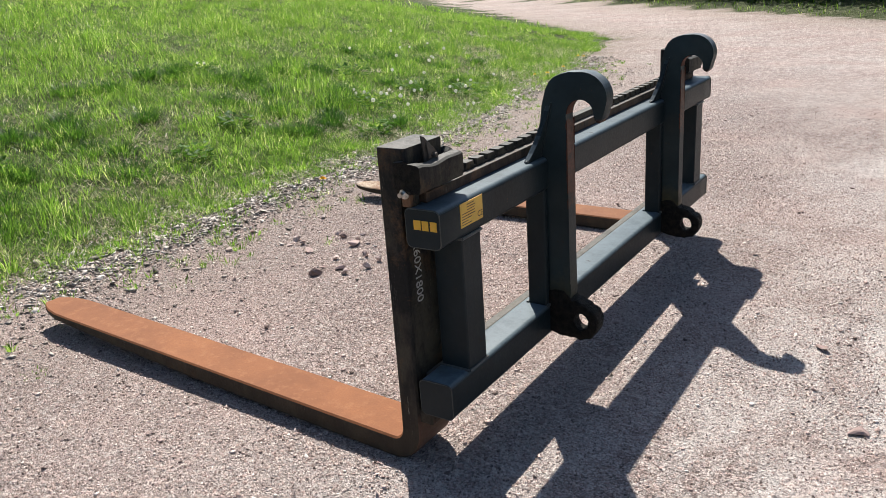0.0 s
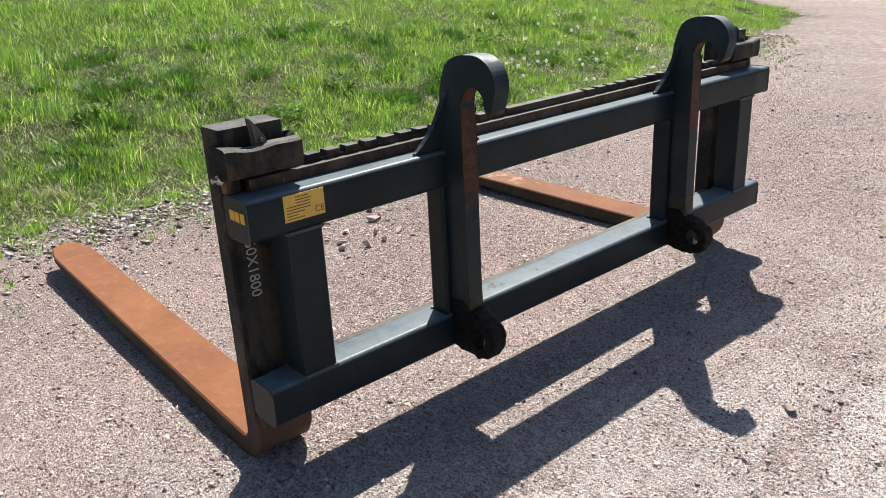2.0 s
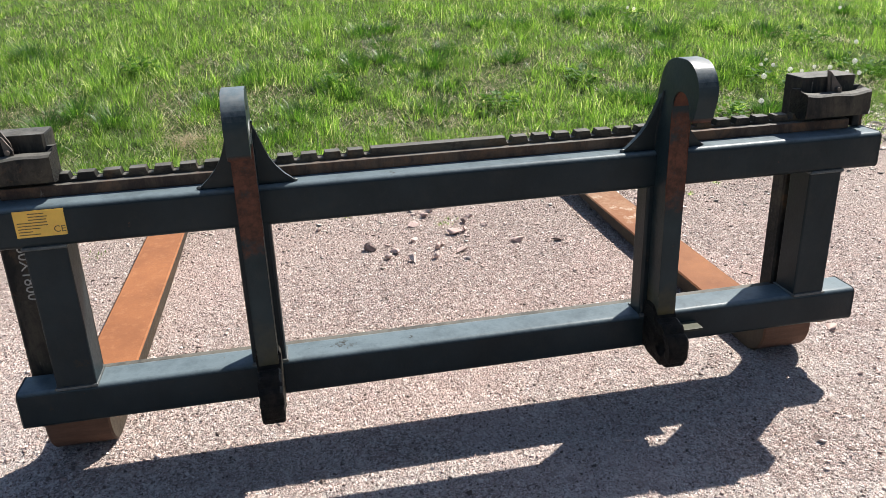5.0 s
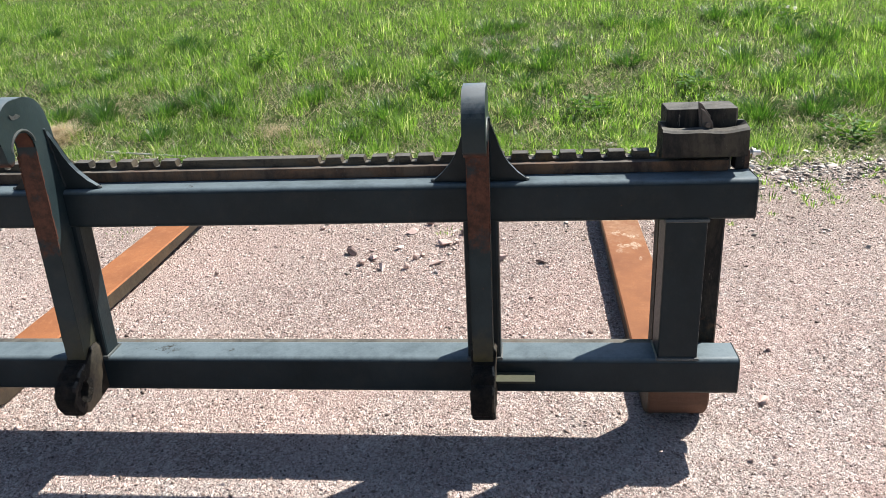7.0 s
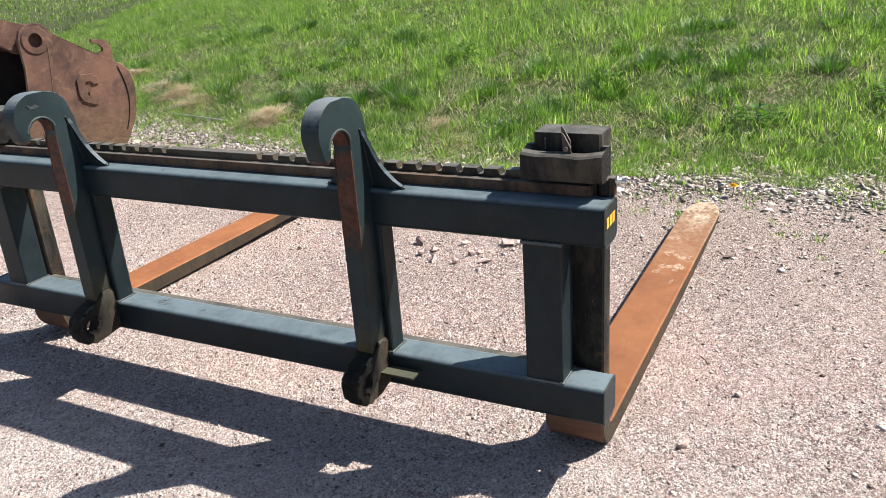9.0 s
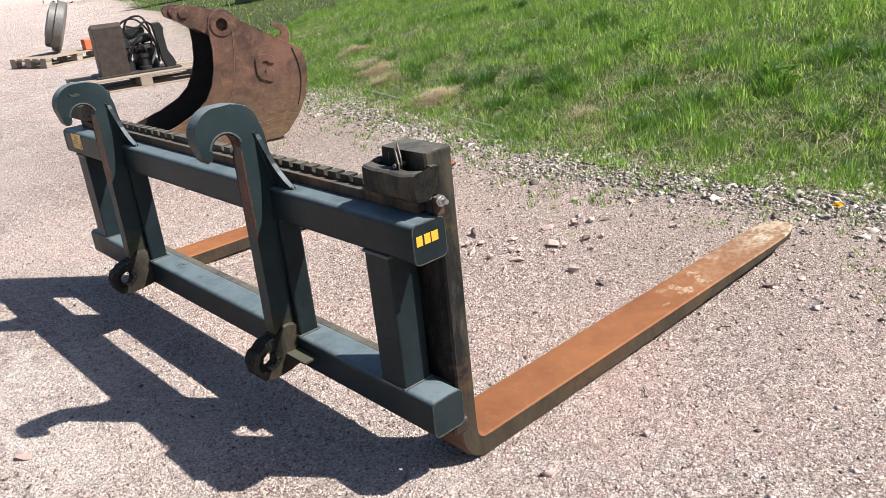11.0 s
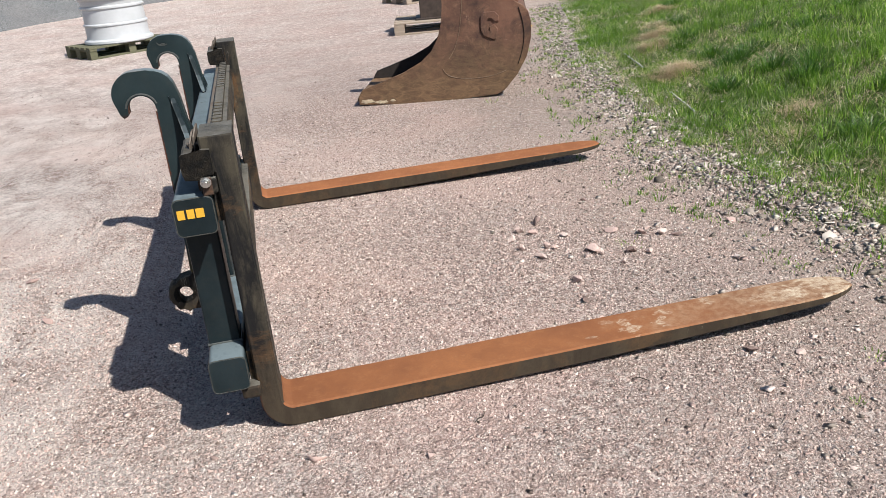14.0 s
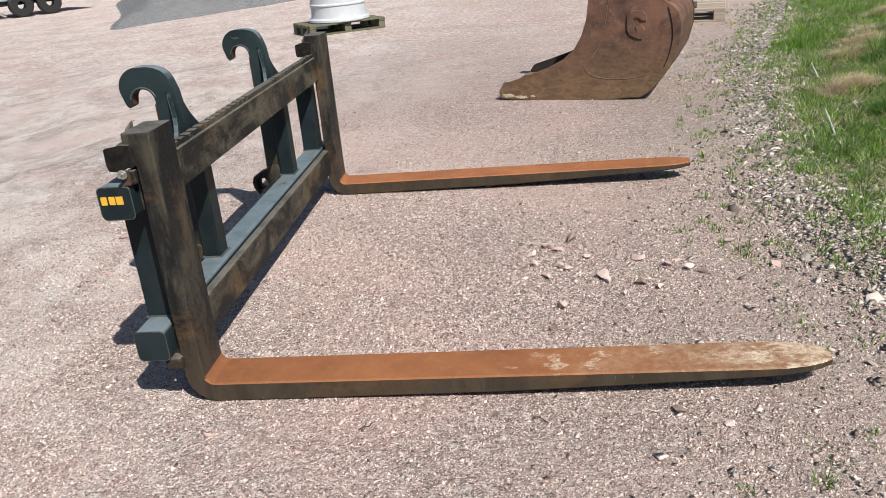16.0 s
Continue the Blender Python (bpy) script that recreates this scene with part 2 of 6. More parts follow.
def bucket_material():
    n = Nodes("brown_rusty_bucket_steel")
    big = n.noise(2.6, 6, 0.7)
    mid = n.noise(14.0, 7, 0.75, dist=0.6)
    fine = n.noise(150.0, 4, 0.7)
    c = n.mix(n.ramp(big, (0.36, 0.0), (0.62, 1.0)), (0.046, 0.025, 0.019), (0.165, 0.082, 0.054))
    c = n.mix(n.ramp(mid, (0.50, 0.0), (0.68, 0.75)), c, (0.21, 0.12, 0.075))
    scratch = n.ramp(n.noise(9.0, 9, 0.8, stretch=(0.5, 0.5, 2.2), dist=1.5), (0.60, 0.0), (0.66, 0.7))
    c = n.mix(scratch, c, (0.045, 0.03, 0.025))
    c = n.mix(n.ramp(n.noise(3.4, 8, 0.78, dist=0.8), (0.50, 0.0), (0.62, 0.75)), c, (0.04, 0.024, 0.02))
    c = n.mix(n.ramp(n.noise(22.0, 8, 0.85, stretch=(0.6, 0.6, 1.6), dist=1.0), (0.61, 0.0), (0.67, 0.6)), c, (0.30, 0.20, 0.14))
    low = n.tree.nodes.new("ShaderNodeSeparateXYZ")
    n.link(n.place(), low.inputs[0])
    mud = n.ramp(n.math('ADD', low.outputs[2], n.math('MULTIPLY', n.noise(6.0, 6, 0.7), 0.5)), (0.34, 0.75), (0.75, 0.0))
    c = n.mix(mud, c, n.mix(n.ramp(n.noise(11.0, 8, 0.8, stretch=(1.0, 1.0, 2.5), dist=1.0), (0.40, 0.0), (0.62, 1.0)), (0.085, 0.052, 0.028), (0.195, 0.125, 0.065)))
    n.bump(n.math('ADD', n.math('MULTIPLY', fine, 0.5), mid), 0.5, 0.004)
    return n.done(c, 0.7, 0.0, 0.35)


BUCKET = bucket_material()
DARK_INNER = plain_material("dark_inner_steel", (0.018, 0.013, 0.011), 0.85, 0.0, 0.5, 12)
SEAM = plain_material("rubbed_weld", (0.17, 0.115, 0.075), 0.6, 0.1, 0.4, 60)


# pebble colours: pink granite, grey, pale
PINKS = ((0.0, (0.24, 0.165, 0.148)), (0.2, (0.46, 0.325, 0.295)), (0.42, (0.72, 0.53, 0.48)), (0.6, (0.71, 0.61, 0.56)), (0.8, (0.88, 0.74, 0.675)), (1.0, (0.92, 0.86, 0.81)))
CHIPS = ((0.0, (0.08, 0.058, 0.048)), (0.2, (0.26, 0.188, 0.164)), (0.45, (0.46, 0.338, 0.300)), (0.7, (0.56, 0.44, 0.390)), (0.9, (0.66, 0.545, 0.49)), (1.0, (0.76, 0.68, 0.62)))
GREYS = ((0.0, (0.10, 0.086, 0.070)), (0.25, (0.19, 0.163, 0.138)), (0.5, (0.38, 0.335, 0.295)), (0.8, (0.50, 0.45, 0.40)), (1.0, (0.58, 0.535, 0.485)))


def pebble_material(name, stops):
    n = Nodes(name)
    c = n.ramp(n.island(), *stops)
    c = n.mix(n.ramp(n.noise(180.0, 4, 0.7), (0.45, 0.0), (0.75, 0.35)), c, (0.40, 0.33, 0.285))
    n.bump(n.noise(220.0, 4, 0.7), 0.3, 0.002)
    return n.done(c, 0.85, 0.0, 0.3)


PEBBLE = pebble_material("pink_granite_chips", CHIPS)
EDGESTONE = pebble_material("pale_grey_crushed_stone", GREYS)


def stone_material():
    n = Nodes("loose_granite_stone")
    c = n.ramp(n.random(), *CHIPS)
    c = n.mix(n.ramp(n.noise(60.0, 5, 0.7), (0.4, 0.0), (0.7, 0.6)), c, (0.36, 0.26, 0.24))
    n.bump(n.noise(120.0, 4, 0.7), 0.4, 0.003)
    return n.done(c, 0.85, 0.0, 0.3)


STONE = stone_material()


def ground_material():
    n = Nodes("pink_gravel_and_soil")
    big = n.noise(0.55, 5, 0.6)
    patch = n.noise(2.3, 6, 0.65)
    # grains of three sizes, each with its own tone, with dark joints
    warp = n.tree.nodes.new("ShaderNodeVectorMath")
    warp.operation = 'ADD'
    wob = n.add("TexNoise", Scale=70.0, Detail=2.0)
    n.link(n.place(), wob.inputs["Vector"])
    sc = n.tree.nodes.new("ShaderNodeVectorMath")
    sc.operation = 'SCALE'
    sc.inputs["Scale"].default_value = 0.012
    n.link(wob.outputs["Color"], sc.inputs[0])
    n.link(n.place(), warp.inputs[0])
    n.link(sc.outputs[0], warp.inputs[1])
    vec = warp.outputs[0]
    parts = []
    for scale in (78.0, 148.0, 225.0):
        tone = n.tree.nodes.new("ShaderNodeSeparateXYZ")
        n.link(n.voronoi(scale, out="Color", vec=vec), tone.inputs[0])
        parts.append((tone.outputs[0], n.voronoi(scale, 'DISTANCE_TO_EDGE', vec=vec), tone.outputs[1]))
    # the coarse grains show only here and there
    some = n.ramp(parts[0][2], (0.74, 0.0), (0.76, 1.0))
    pick = n.ramp(n.noise(45.0, 3, 0.6), (0.42, 0.0), (0.52, 1.0))
    chips = n.mix(pick, n.ramp(parts[2][0], *PINKS), n.ramp(parts[1][0], *PINKS))
    chips = n.mix(some, chips, n.ramp(parts[0][0], *PINKS))
    sand = n.mix(n.ramp(patch, (0.35, 0.0), (0.65, 1.0)), (0.52, 0.375, 0.315), (0.64, 0.51, 0.435))
    c = n.mix(0.88, sand, chips)
    c = n.mix(n.math('MULTIPLY', n.math('MULTIPLY', n.ramp(parts[1][1], (0.0, 1.0), (0.15, 0.0)), pick), 0.72), c, (0.12, 0.085, 0.068))
    c = n.mix(n.math('MULTIPLY', n.ramp(parts[2][1], (0.0, 1.0), (0.16, 0.0)), 0.6), c, (0.14, 0.10, 0.08))
    c = n.mix(n.math('MULTIPLY', n.math('MULTIPLY', n.ramp(parts[0][1], (0.0, 1.0), (0.07, 0.0)), some), 0.75), c, (0.11, 0.08, 0.066))
    gaps = n.ramp(n.noise(128.0, 2.5, 0.62), (0.42, 1.0), (0.49, 0.0))
    c = n.mix(n.math('MULTIPLY', gaps, 0.8), c, (0.085, 0.064, 0.054))
    c = n.mix(n.ramp(n.noise(42.0, 5, 0.75), (0.52, 0.0), (0.65, 0.35)), c, (0.26, 0.20, 0.175))
    c = n.mix(n.ramp(n.noise(31.0, 5, 0.75), (0.52, 0.0), (0.63, 0.6)), c, (0.84, 0.77, 0.715))
    c = n.mix(n.ramp(n.noise(62.0, 3, 0.7, stretch=(1.0, 1.3, 1.0)), (0.57, 0.0), (0.64, 0.55)), c, (0.13, 0.105, 0.095))
    # packed pale dust, pink and damp brown patches
    c = n.mix(n.ramp(n.noise(13.0, 6, 0.75), (0.50, 0.0), (0.72, 0.2)), c, (0.34, 0.24, 0.205))
    sep = n.tree.nodes.new("ShaderNodeSeparateXYZ")
    n.link(n.place(), sep.inputs[0])
    worn = n.ramp(n.math('ADD', n.math('MULTIPLY', sep.outputs[0], 0.3), n.math('ADD', n.math('MULTIPLY', n.noise(0.8, 6, 0.65), 0.9), 0.35)), (0.36, 0.0), (0.86, 1.0))
    streak = n.noise(1.7, 8, 0.78, stretch=(1.35, 0.8, 1.0), dist=0.5)
    c = n.mix(n.math('MULTIPLY', worn, n.ramp(streak, (0.41, 0.0), (0.56, 0.95))), c, n.mix(n.math('MULTIPLY', gaps, 0.5), (0.83, 0.77, 0.72), (0.20, 0.17, 0.155)))
    c = n.mix(n.ramp(n.noise(1.1, 5, 0.6), (0.5, 0.0), (0.72, 0.5)), c, (0.56, 0.345, 0.30))
    c = n.mix(n.ramp(big, (0.40, 0.0), (0.64, 0.3)), c, (0.68, 0.565, 0.50))
    c = n.mix(n.ramp(n.noise(3.6, 7, 0.75, dist=0.5), (0.50, 0.0), (0.68, 0.25)), c, (0.36, 0.275, 0.245))
    # ground turns paler and more speckled towards both far ends of y
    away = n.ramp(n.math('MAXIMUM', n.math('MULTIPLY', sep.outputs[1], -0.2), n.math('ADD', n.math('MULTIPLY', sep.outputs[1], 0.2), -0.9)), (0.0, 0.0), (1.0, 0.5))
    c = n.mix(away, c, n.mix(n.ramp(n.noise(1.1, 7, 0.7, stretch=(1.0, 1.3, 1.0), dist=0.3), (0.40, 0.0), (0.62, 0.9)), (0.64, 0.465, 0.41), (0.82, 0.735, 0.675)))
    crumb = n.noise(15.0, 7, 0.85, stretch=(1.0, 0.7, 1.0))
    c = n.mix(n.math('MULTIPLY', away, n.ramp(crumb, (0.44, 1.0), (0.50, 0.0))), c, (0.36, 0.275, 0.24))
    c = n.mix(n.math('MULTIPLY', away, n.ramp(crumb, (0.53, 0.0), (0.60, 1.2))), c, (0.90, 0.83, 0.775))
    verge = n.math('ADD', n.attr("verge"), n.math('MULTIPLY', n.math('SUBTRACT', n.noise(3.5, 7, 0.8), 0.5), 1.3))
    c = n.mix(n.ramp(verge, (-0.0, 0.0), (0.75, 0.6)), c, (0.42, 0.34, 0.285))
    c = n.mix(n.ramp(verge, (0.80, 0.0), (1.05, 0.6)), c, (0.24, 0.21, 0.145))
    soil = n.mix(n.noise(25.0, 6, 0.7), (0.022, 0.034, 0.010), (0.095, 0.125, 0.036))
    soil = n.mix(n.ramp(n.noise(9.0, 8, 0.8, stretch=(1.0, 1.6, 1.0)), (0.52, 0.0), (0.66, 0.85)), soil, (0.38, 0.34, 0.22))
    lawn = n.math('ADD', n.attr("lawn"), n.math('MULTIPLY', n.math('SUBTRACT', n.noise(5.0, 6, 0.75), 0.5), 1.1))
    c = n.mix(n.ramp(lawn, (0.40, 0.0), (0.62, 1.0)), c, soil)
    h = n.math('ADD', n.math('MULTIPLY', n.math('MINIMUM', parts[1][1], 0.16), n.math('MULTIPLY', pick, 5.0)), n.math('MULTIPLY', n.math('MINIMUM', parts[2][1], 0.2), 2.6))
    h = n.math('ADD', h, n.math('MULTIPLY', n.math('MINIMUM', parts[0][1], 0.2), n.math('MULTIPLY', some, 8.0)))
    h = n.math('ADD', h, n.math('MULTIPLY', parts[1][0], 0.6))
    n.bump(n.math('SUBTRACT', h, n.math('MULTIPLY', gaps, 0.8)), 0.8, 0.0065)
    return n.done(c, 0.92, 0.0, 0.2)


GROUND = ground_material()


def blade_material(name, stops, trans=0.55, tint=(0.13, 0.17, 0.035), glow=(1.75, 1.7, 0.7), rough=0.4):
    """Thin leaves: half of the light comes through them."""
    n = Nodes(name)
    c = n.ramp(n.island(), *stops)
    c = n.mix(n.ramp(n.noise(3.2, 6, 0.75), (0.42, 0.0), (0.62, 0.8)), c, tint)
    n.done(c, rough, 0.0, 0.45)
    t = n.add("BsdfTranslucent")
    n.link(n.mix(1.0, c, glow, 'MULTIPLY'), t.inputs["Color"])
    m = n.add("MixShader", Fac=trans)
    n.link(n.bsdf.outputs[0], m.inputs[1])
    n.link(t.outputs[0], m.inputs[2])
    n.link(m.outputs[0], n.tree.nodes["Material Output"].inputs["Surface"])
    return n.mat


GRASS = blade_material("green_grass_blades", ((0.0, (0.028, 0.070, 0.010)), (0.3, (0.082, 0.168, 0.024)), (0.55, (0.148, 0.275, 0.045)), (0.85, (0.265, 0.415, 0.088)), (0.91, (0.40, 0.47, 0.19)), (1.0, (0.66, 0.66, 0.47))), trans=0.66, tint=(0.085, 0.160, 0.029), glow=(1.75, 1.75, 1.1))
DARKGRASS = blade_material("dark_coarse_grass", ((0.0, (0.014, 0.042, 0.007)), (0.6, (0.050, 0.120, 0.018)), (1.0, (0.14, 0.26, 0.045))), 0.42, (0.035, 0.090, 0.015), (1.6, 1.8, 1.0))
TURF = blade_material("short_turf_and_thatch", ((0.0, (0.04, 0.085, 0.015)), (0.35, (0.10, 0.19, 0.034)), (0.74, (0.18, 0.30, 0.058)), (0.80, (0.40, 0.37, 0.22)), (0.88, (0.60, 0.56, 0.38)), (1.0, (0.84, 0.82, 0.66))), 0.45, (0.10, 0.165, 0.045), (1.5, 1.55, 1.2))
STRAW = blade_material("dry_straw", ((0.0, (0.24, 0.18, 0.105)), (0.3, (0.42, 0.33, 0.21)), (0.6, (0.56, 0.46, 0.30)), (1.0, (0.74, 0.66, 0.48))), 0.35, (0.48, 0.39, 0.25), (1.2, 1.2, 1.1))
LEAF = blade_material("weed_leaves", ((0.0, (0.03, 0.085, 0.012)), (0.6, (0.06, 0.15, 0.022)), (1.0, (0.09, 0.19, 0.035))), 0.3, (0.05, 0.12, 0.02), rough=0.75)
HEDGE = blade_material("shrub_leaves", ((0.0, (0.012, 0.03, 0.008)), (0.6, (0.03, 0.06, 0.015)), (1.0, (0.06, 0.10, 0.03))), 0.25, (0.03, 0.05, 0.015), (1.2, 1.2, 0.7))
PUFF = blade_material("dandelion_seed_white", ((0.0, (0.74, 0.73, 0.68)), (1.0, (0.84, 0.83, 0.79))), 0.5, (0.8, 0.79, 0.74), (1.0, 1.0, 0.95))
PETAL = plain_material("dandelion_petal_yellow", (0.8, 0.5, 0.02), 0.7)
STEM = plain_material("green_stem", (0.12, 0.18, 0.05), 0.6)


# ---- mesh helpers ----
def holder(name, label, category, group="", at=None, kind=""):
    ob = new(name)
    ob.empty_display_size = 0.1
    if at is not None:
        ob.matrix_world = at
    return tagged(ob, label, category, group, kind)


def part(name, bm, material, parent=None, label="", smooth=False, bevel=0.0):
    """Links a bmesh as one mesh object under a thing or a part."""
    if bevel:
        edges = [e for e in bm.edges if len(e.link_faces) == 2 and e.calc_face_angle(0) > 0.6]
        bmesh.ops.bevel(bm, geom=edges, offset=bevel, segments=2, profile=0.5, affect='EDGES', clamp_overlap=True)
        for f in bm.faces:
            if len(f.verts) > 8:
                axis = max(range(3), key=lambda k: abs(f.normal[k]))
                if abs(f.normal[axis]) > 0.99:
                    flat = sorted(v.co[axis] for v in f.verts)[len(f.verts) // 2]
                    for v in f.verts:
                        v.co[axis] = flat
    bmesh.ops.recalc_face_normals(bm, faces=bm.faces)
    me = bpy.data.meshes.new(name)
    bm.to_mesh(me)
    bm.free()
    me.materials.append(material)
    if smooth:
        me.shade_smooth()
        me.set_sharp_from_angle(angle=radians(26))
    ob = new(name, me)
    ob.parent = parent
    if label:
        ob["label"] = label
    return ob


def box(x, y, z):
    """A box between the pairs x, y and z."""
    bm = bmesh.new()
    bmesh.ops.create_cube(bm, size=1.0, matrix=Matrix.LocRotScale(
        ((x[0] + x[1]) / 2, (y[0] + y[1]) / 2, (z[0] + z[1]) / 2), None, (x[1] - x[0], y[1] - y[0], z[1] - z[0])))
    return bm


def tube(r0, r1, length, seg=20, at=Matrix(), caps=True):
    bm = bmesh.new()
    bmesh.ops.create_cone(bm, cap_ends=caps, segments=seg, radius1=r0, radius2=r1, depth=length, matrix=at)
    return bm


def join(*bms):
    out = bmesh.new()
    for b in bms:
        me = bpy.data.meshes.new("tmp")
        b.to_mesh(me)
        out.from_mesh(me)
        b.free()
        bpy.data.meshes.remove(me)
    return out


def extrude(outline, holes, place, depth):
    """A plate: a 2-D outline with holes, mapped by place(u, v, w), w from 0 to depth."""
    bm = bmesh.new()
    loops = []
    for loop in [outline, *holes]:
        vs = [bm.verts.new((u, v, 0)) for u, v in loop]
        loops.append([bm.edges.new((vs[i], vs[i - 1])) for i in range(len(vs))])
    bmesh.ops.triangle_fill(bm, use_beauty=True, use_dissolve=True, edges=[e for l in loops for e in l])
    res = bmesh.ops.extrude_face_region(bm, geom=list(bm.faces))
    for v in res["geom"]:
        if isinstance(v, bmesh.types.BMVert):
            v.co.z = 1.0
    for v in bm.verts:
        v.co = place(v.co.x, v.co.y, v.co.z * depth)
    return bm


def loft(rings, caps=True):
    bm = bmesh.new()
    vs = [[bm.verts.new(p) for p in ring] for ring in rings]
    k = len(rings[0])
    for a, b in zip(vs, vs[1:]):
        for i in range(k):
            bm.faces.new((a[i], a[(i + 1) % k], b[(i + 1) % k], b[i]))
    if caps:
        bm.faces.new(vs[0])
        bm.faces.new(vs[-1])
    return bm


def lathe(profile, seg=48, at=Matrix()):
    rings = [[at @ Vector((r * math.cos(2 * math.pi * i / seg), r * math.sin(2 * math.pi * i / seg), z)) for i in range(seg)] for r, z in profile]
    return loft(rings, caps=False)


def rod(points, radius, seg=8):
    """A round bar or hose through the points."""
    pts = [Vector(p) for p in points]
    rings = []
    up = Vector((0.13, 0.31, 0.94)).normalized()
    for i, p in enumerate(pts):
        d = (pts[min(i + 1, len(pts) - 1)] - pts[max(i - 1, 0)]).normalized()
        a = d.cross(up).normalized()
        b = d.cross(a)
        rings.append([p + radius * (math.cos(2 * math.pi * k / seg) * a + math.sin(2 * math.pi * k / seg) * b) for k in range(seg)])
    return loft(rings)


def curve_points(points, n=8):
    """Points smoothed with Catmull-Rom."""
    p = [Vector(q) for q in points]
    p = [2 * p[0] - p[1], *p, 2 * p[-1] - p[-2]]
    out = []
    for i in range(1, len(p) - 2):
        for k in range(n):
            t = k / n
            out.append(0.5 * (2 * p[i] + (p[i + 1] - p[i - 1]) * t + (2 * p[i - 1] - 5 * p[i] + 4 * p[i + 1] - p[i + 2]) * t * t + (3 * p[i] - p[i - 1] - 3 * p[i + 1] + p[i + 2]) * t ** 3))
    out.append(p[-2])
    return out


def raw_mesh(name, verts, faces, material, label, category, attribute=None):
    """One large mesh from arrays; faces all of one size."""
    me = bpy.data.meshes.new(name)
    n, k = len(faces), faces.shape[1]
    me.vertices.add(len(verts))
    me.vertices.foreach_set("co", verts.astype(np.float32).ravel())
    me.loops.add(n * k)
    me.loops.foreach_set("vertex_index", faces.astype(np.int32).ravel())
    me.polygons.add(n)
    me.polygons.foreach_set("loop_start", np.arange(0, n * k, k, dtype=np.int32))
    me.update(calc_edges=True)
    me.validate()
    me.materials.append(material)
    return tagged(new(name, me), label, category, kind="stuff")


# ---- ground ----
EDGE_Y = [-60, -40, -24, -19, -13.5, -9.2, -7.6, -4.3, -1.6, 0.5, 1.6, 2.5, 4.2, 5.1, 6.6, 8.5, 11.3, 60]
EDGE_X = [-25, -17, -11.9, -10.4, -8.3, -6.6, -6.1, -4.97, -4.0, -3.47, -3.27, -3.36, -3.34, -3.36, -3.65, -3.95, -4.6, -4.6]
TOP_X = [-60, -25, -7.4, -4.5, 0]
TOP_Y = [75, 35, 15, 11.6, 7.5]


def lawn_depth(x, y):
    """How far (x, y) lies inside the lawn, in metres; negative outside."""
    side = np.interp(y, EDGE_Y, EDGE_X) - x
    top = (np.interp(x, TOP_X, TOP_Y) - y) * 0.7
    return np.minimum(side, top)


def far_depth(x, y):
    """How far inside the strip of grass across the road."""
    return (y - (12.8 - 1.05 * x)) * 0.69


def height(x, y):
    d = np.maximum(lawn_depth(x, y), 0)
    slope = np.interp(y, [-14, -5, 20], [0.04, 0.185, 0.185])
    lawn = slope * (d + 0.25 * (np.exp(-d / 0.25) - 1)) * np.interp(d, [0, 6, 14], [1, 1, 0.6])
    f = np.maximum(far_depth(x, y), 0)
    return lawn + 0.08 * np.minimum(f, 6)


def wobble(x, y):
    """Slight unevenness of the surface."""
    return 0.006 * np.sin(1.7 * x + 0.6) * np.sin(1.3 * y + 1.1) + 0.003 * np.sin(4.1 * x + 2.2 * y)


def build_ground():
    def spread(a, b, step):
        mid = np.arange(a, b + step / 2, step)
        out = np.cumsum(step * 1.22 ** np.arange(1, 38))
        return np.concatenate([(a - out)[::-1], mid, b + out])
    xs, ys = spread(-8.0, 2.0, 0.1), spread(-6.0, 12.0, 0.12)
    gx, gy = np.meshgrid(xs, ys)
    near = np.exp(-((gx + 1.5) / 3) ** 2 - ((gy - 2.3) / 3.5) ** 2)
    gz = height(gx, gy) + wobble(gx, gy) * (1 - near)
    nx, ny = len(xs), len(ys)
    i = np.arange((ny - 1) * (nx - 1))
    i = i + i // (nx - 1)
    faces = np.stack([i, i + 1, i + nx + 1, i + nx], 1)
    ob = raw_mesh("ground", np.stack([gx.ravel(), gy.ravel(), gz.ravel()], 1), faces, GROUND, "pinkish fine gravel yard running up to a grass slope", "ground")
    ob["kind"] = "structure"
    a = ob.data.attributes.new("lawn", 'FLOAT', 'POINT')
    inside = np.maximum(lawn_depth(gx, gy), far_depth(gx, gy))
    a.data.foreach_set("value", np.clip(0.5 + inside / 0.5, 0, 1).astype(np.float32).ravel())
    v = ob.data.attributes.new("verge", 'FLOAT', 'POINT')
    v.data.foreach_set("value", np.clip(1 + inside / 1.7, 0, 1).astype(np.float32).ravel())
    ob.data.shade_smooth()


build_ground()


# ---- fork carriage ----
Y0, Y1 = 1.245, 3.243
HOOKS = (1.773, 2.691)
BACK, FRONT = -0.845, -0.932


def beam(z0, z1, r):
    """A square tube along y with rounded corners."""
    cx, cz, hx, hz = (BACK + FRONT) / 2, (z0 + z1) / 2, (BACK - FRONT) / 2, (z1 - z0) / 2
    ring = []
    for sx, sz, a0 in ((1, 1, 0), (-1, 1, 90), (-1, -1, 180), (1, -1, 270)):
        for k in range(9):
            a = radians(a0 + 11.25 * k)
            ring.append((cx + sx * (hx - r) + r * math.cos(a), cz + sz * (hz - r) + r * math.sin(a)))
    ys = [Y0, Y0 + 0.003, *np.linspace(Y0 + 0.1, Y1 - 0.1, 9), Y1 - 0.003, Y1]
    rings = []
    for y in ys:
        s = 0.97 if y in (Y0, Y1) else 1.0
        rings.append([(cx + (x - cx) * s, y, cz + (z - cz) * s) for x, z in ring])
    return loft(rings)


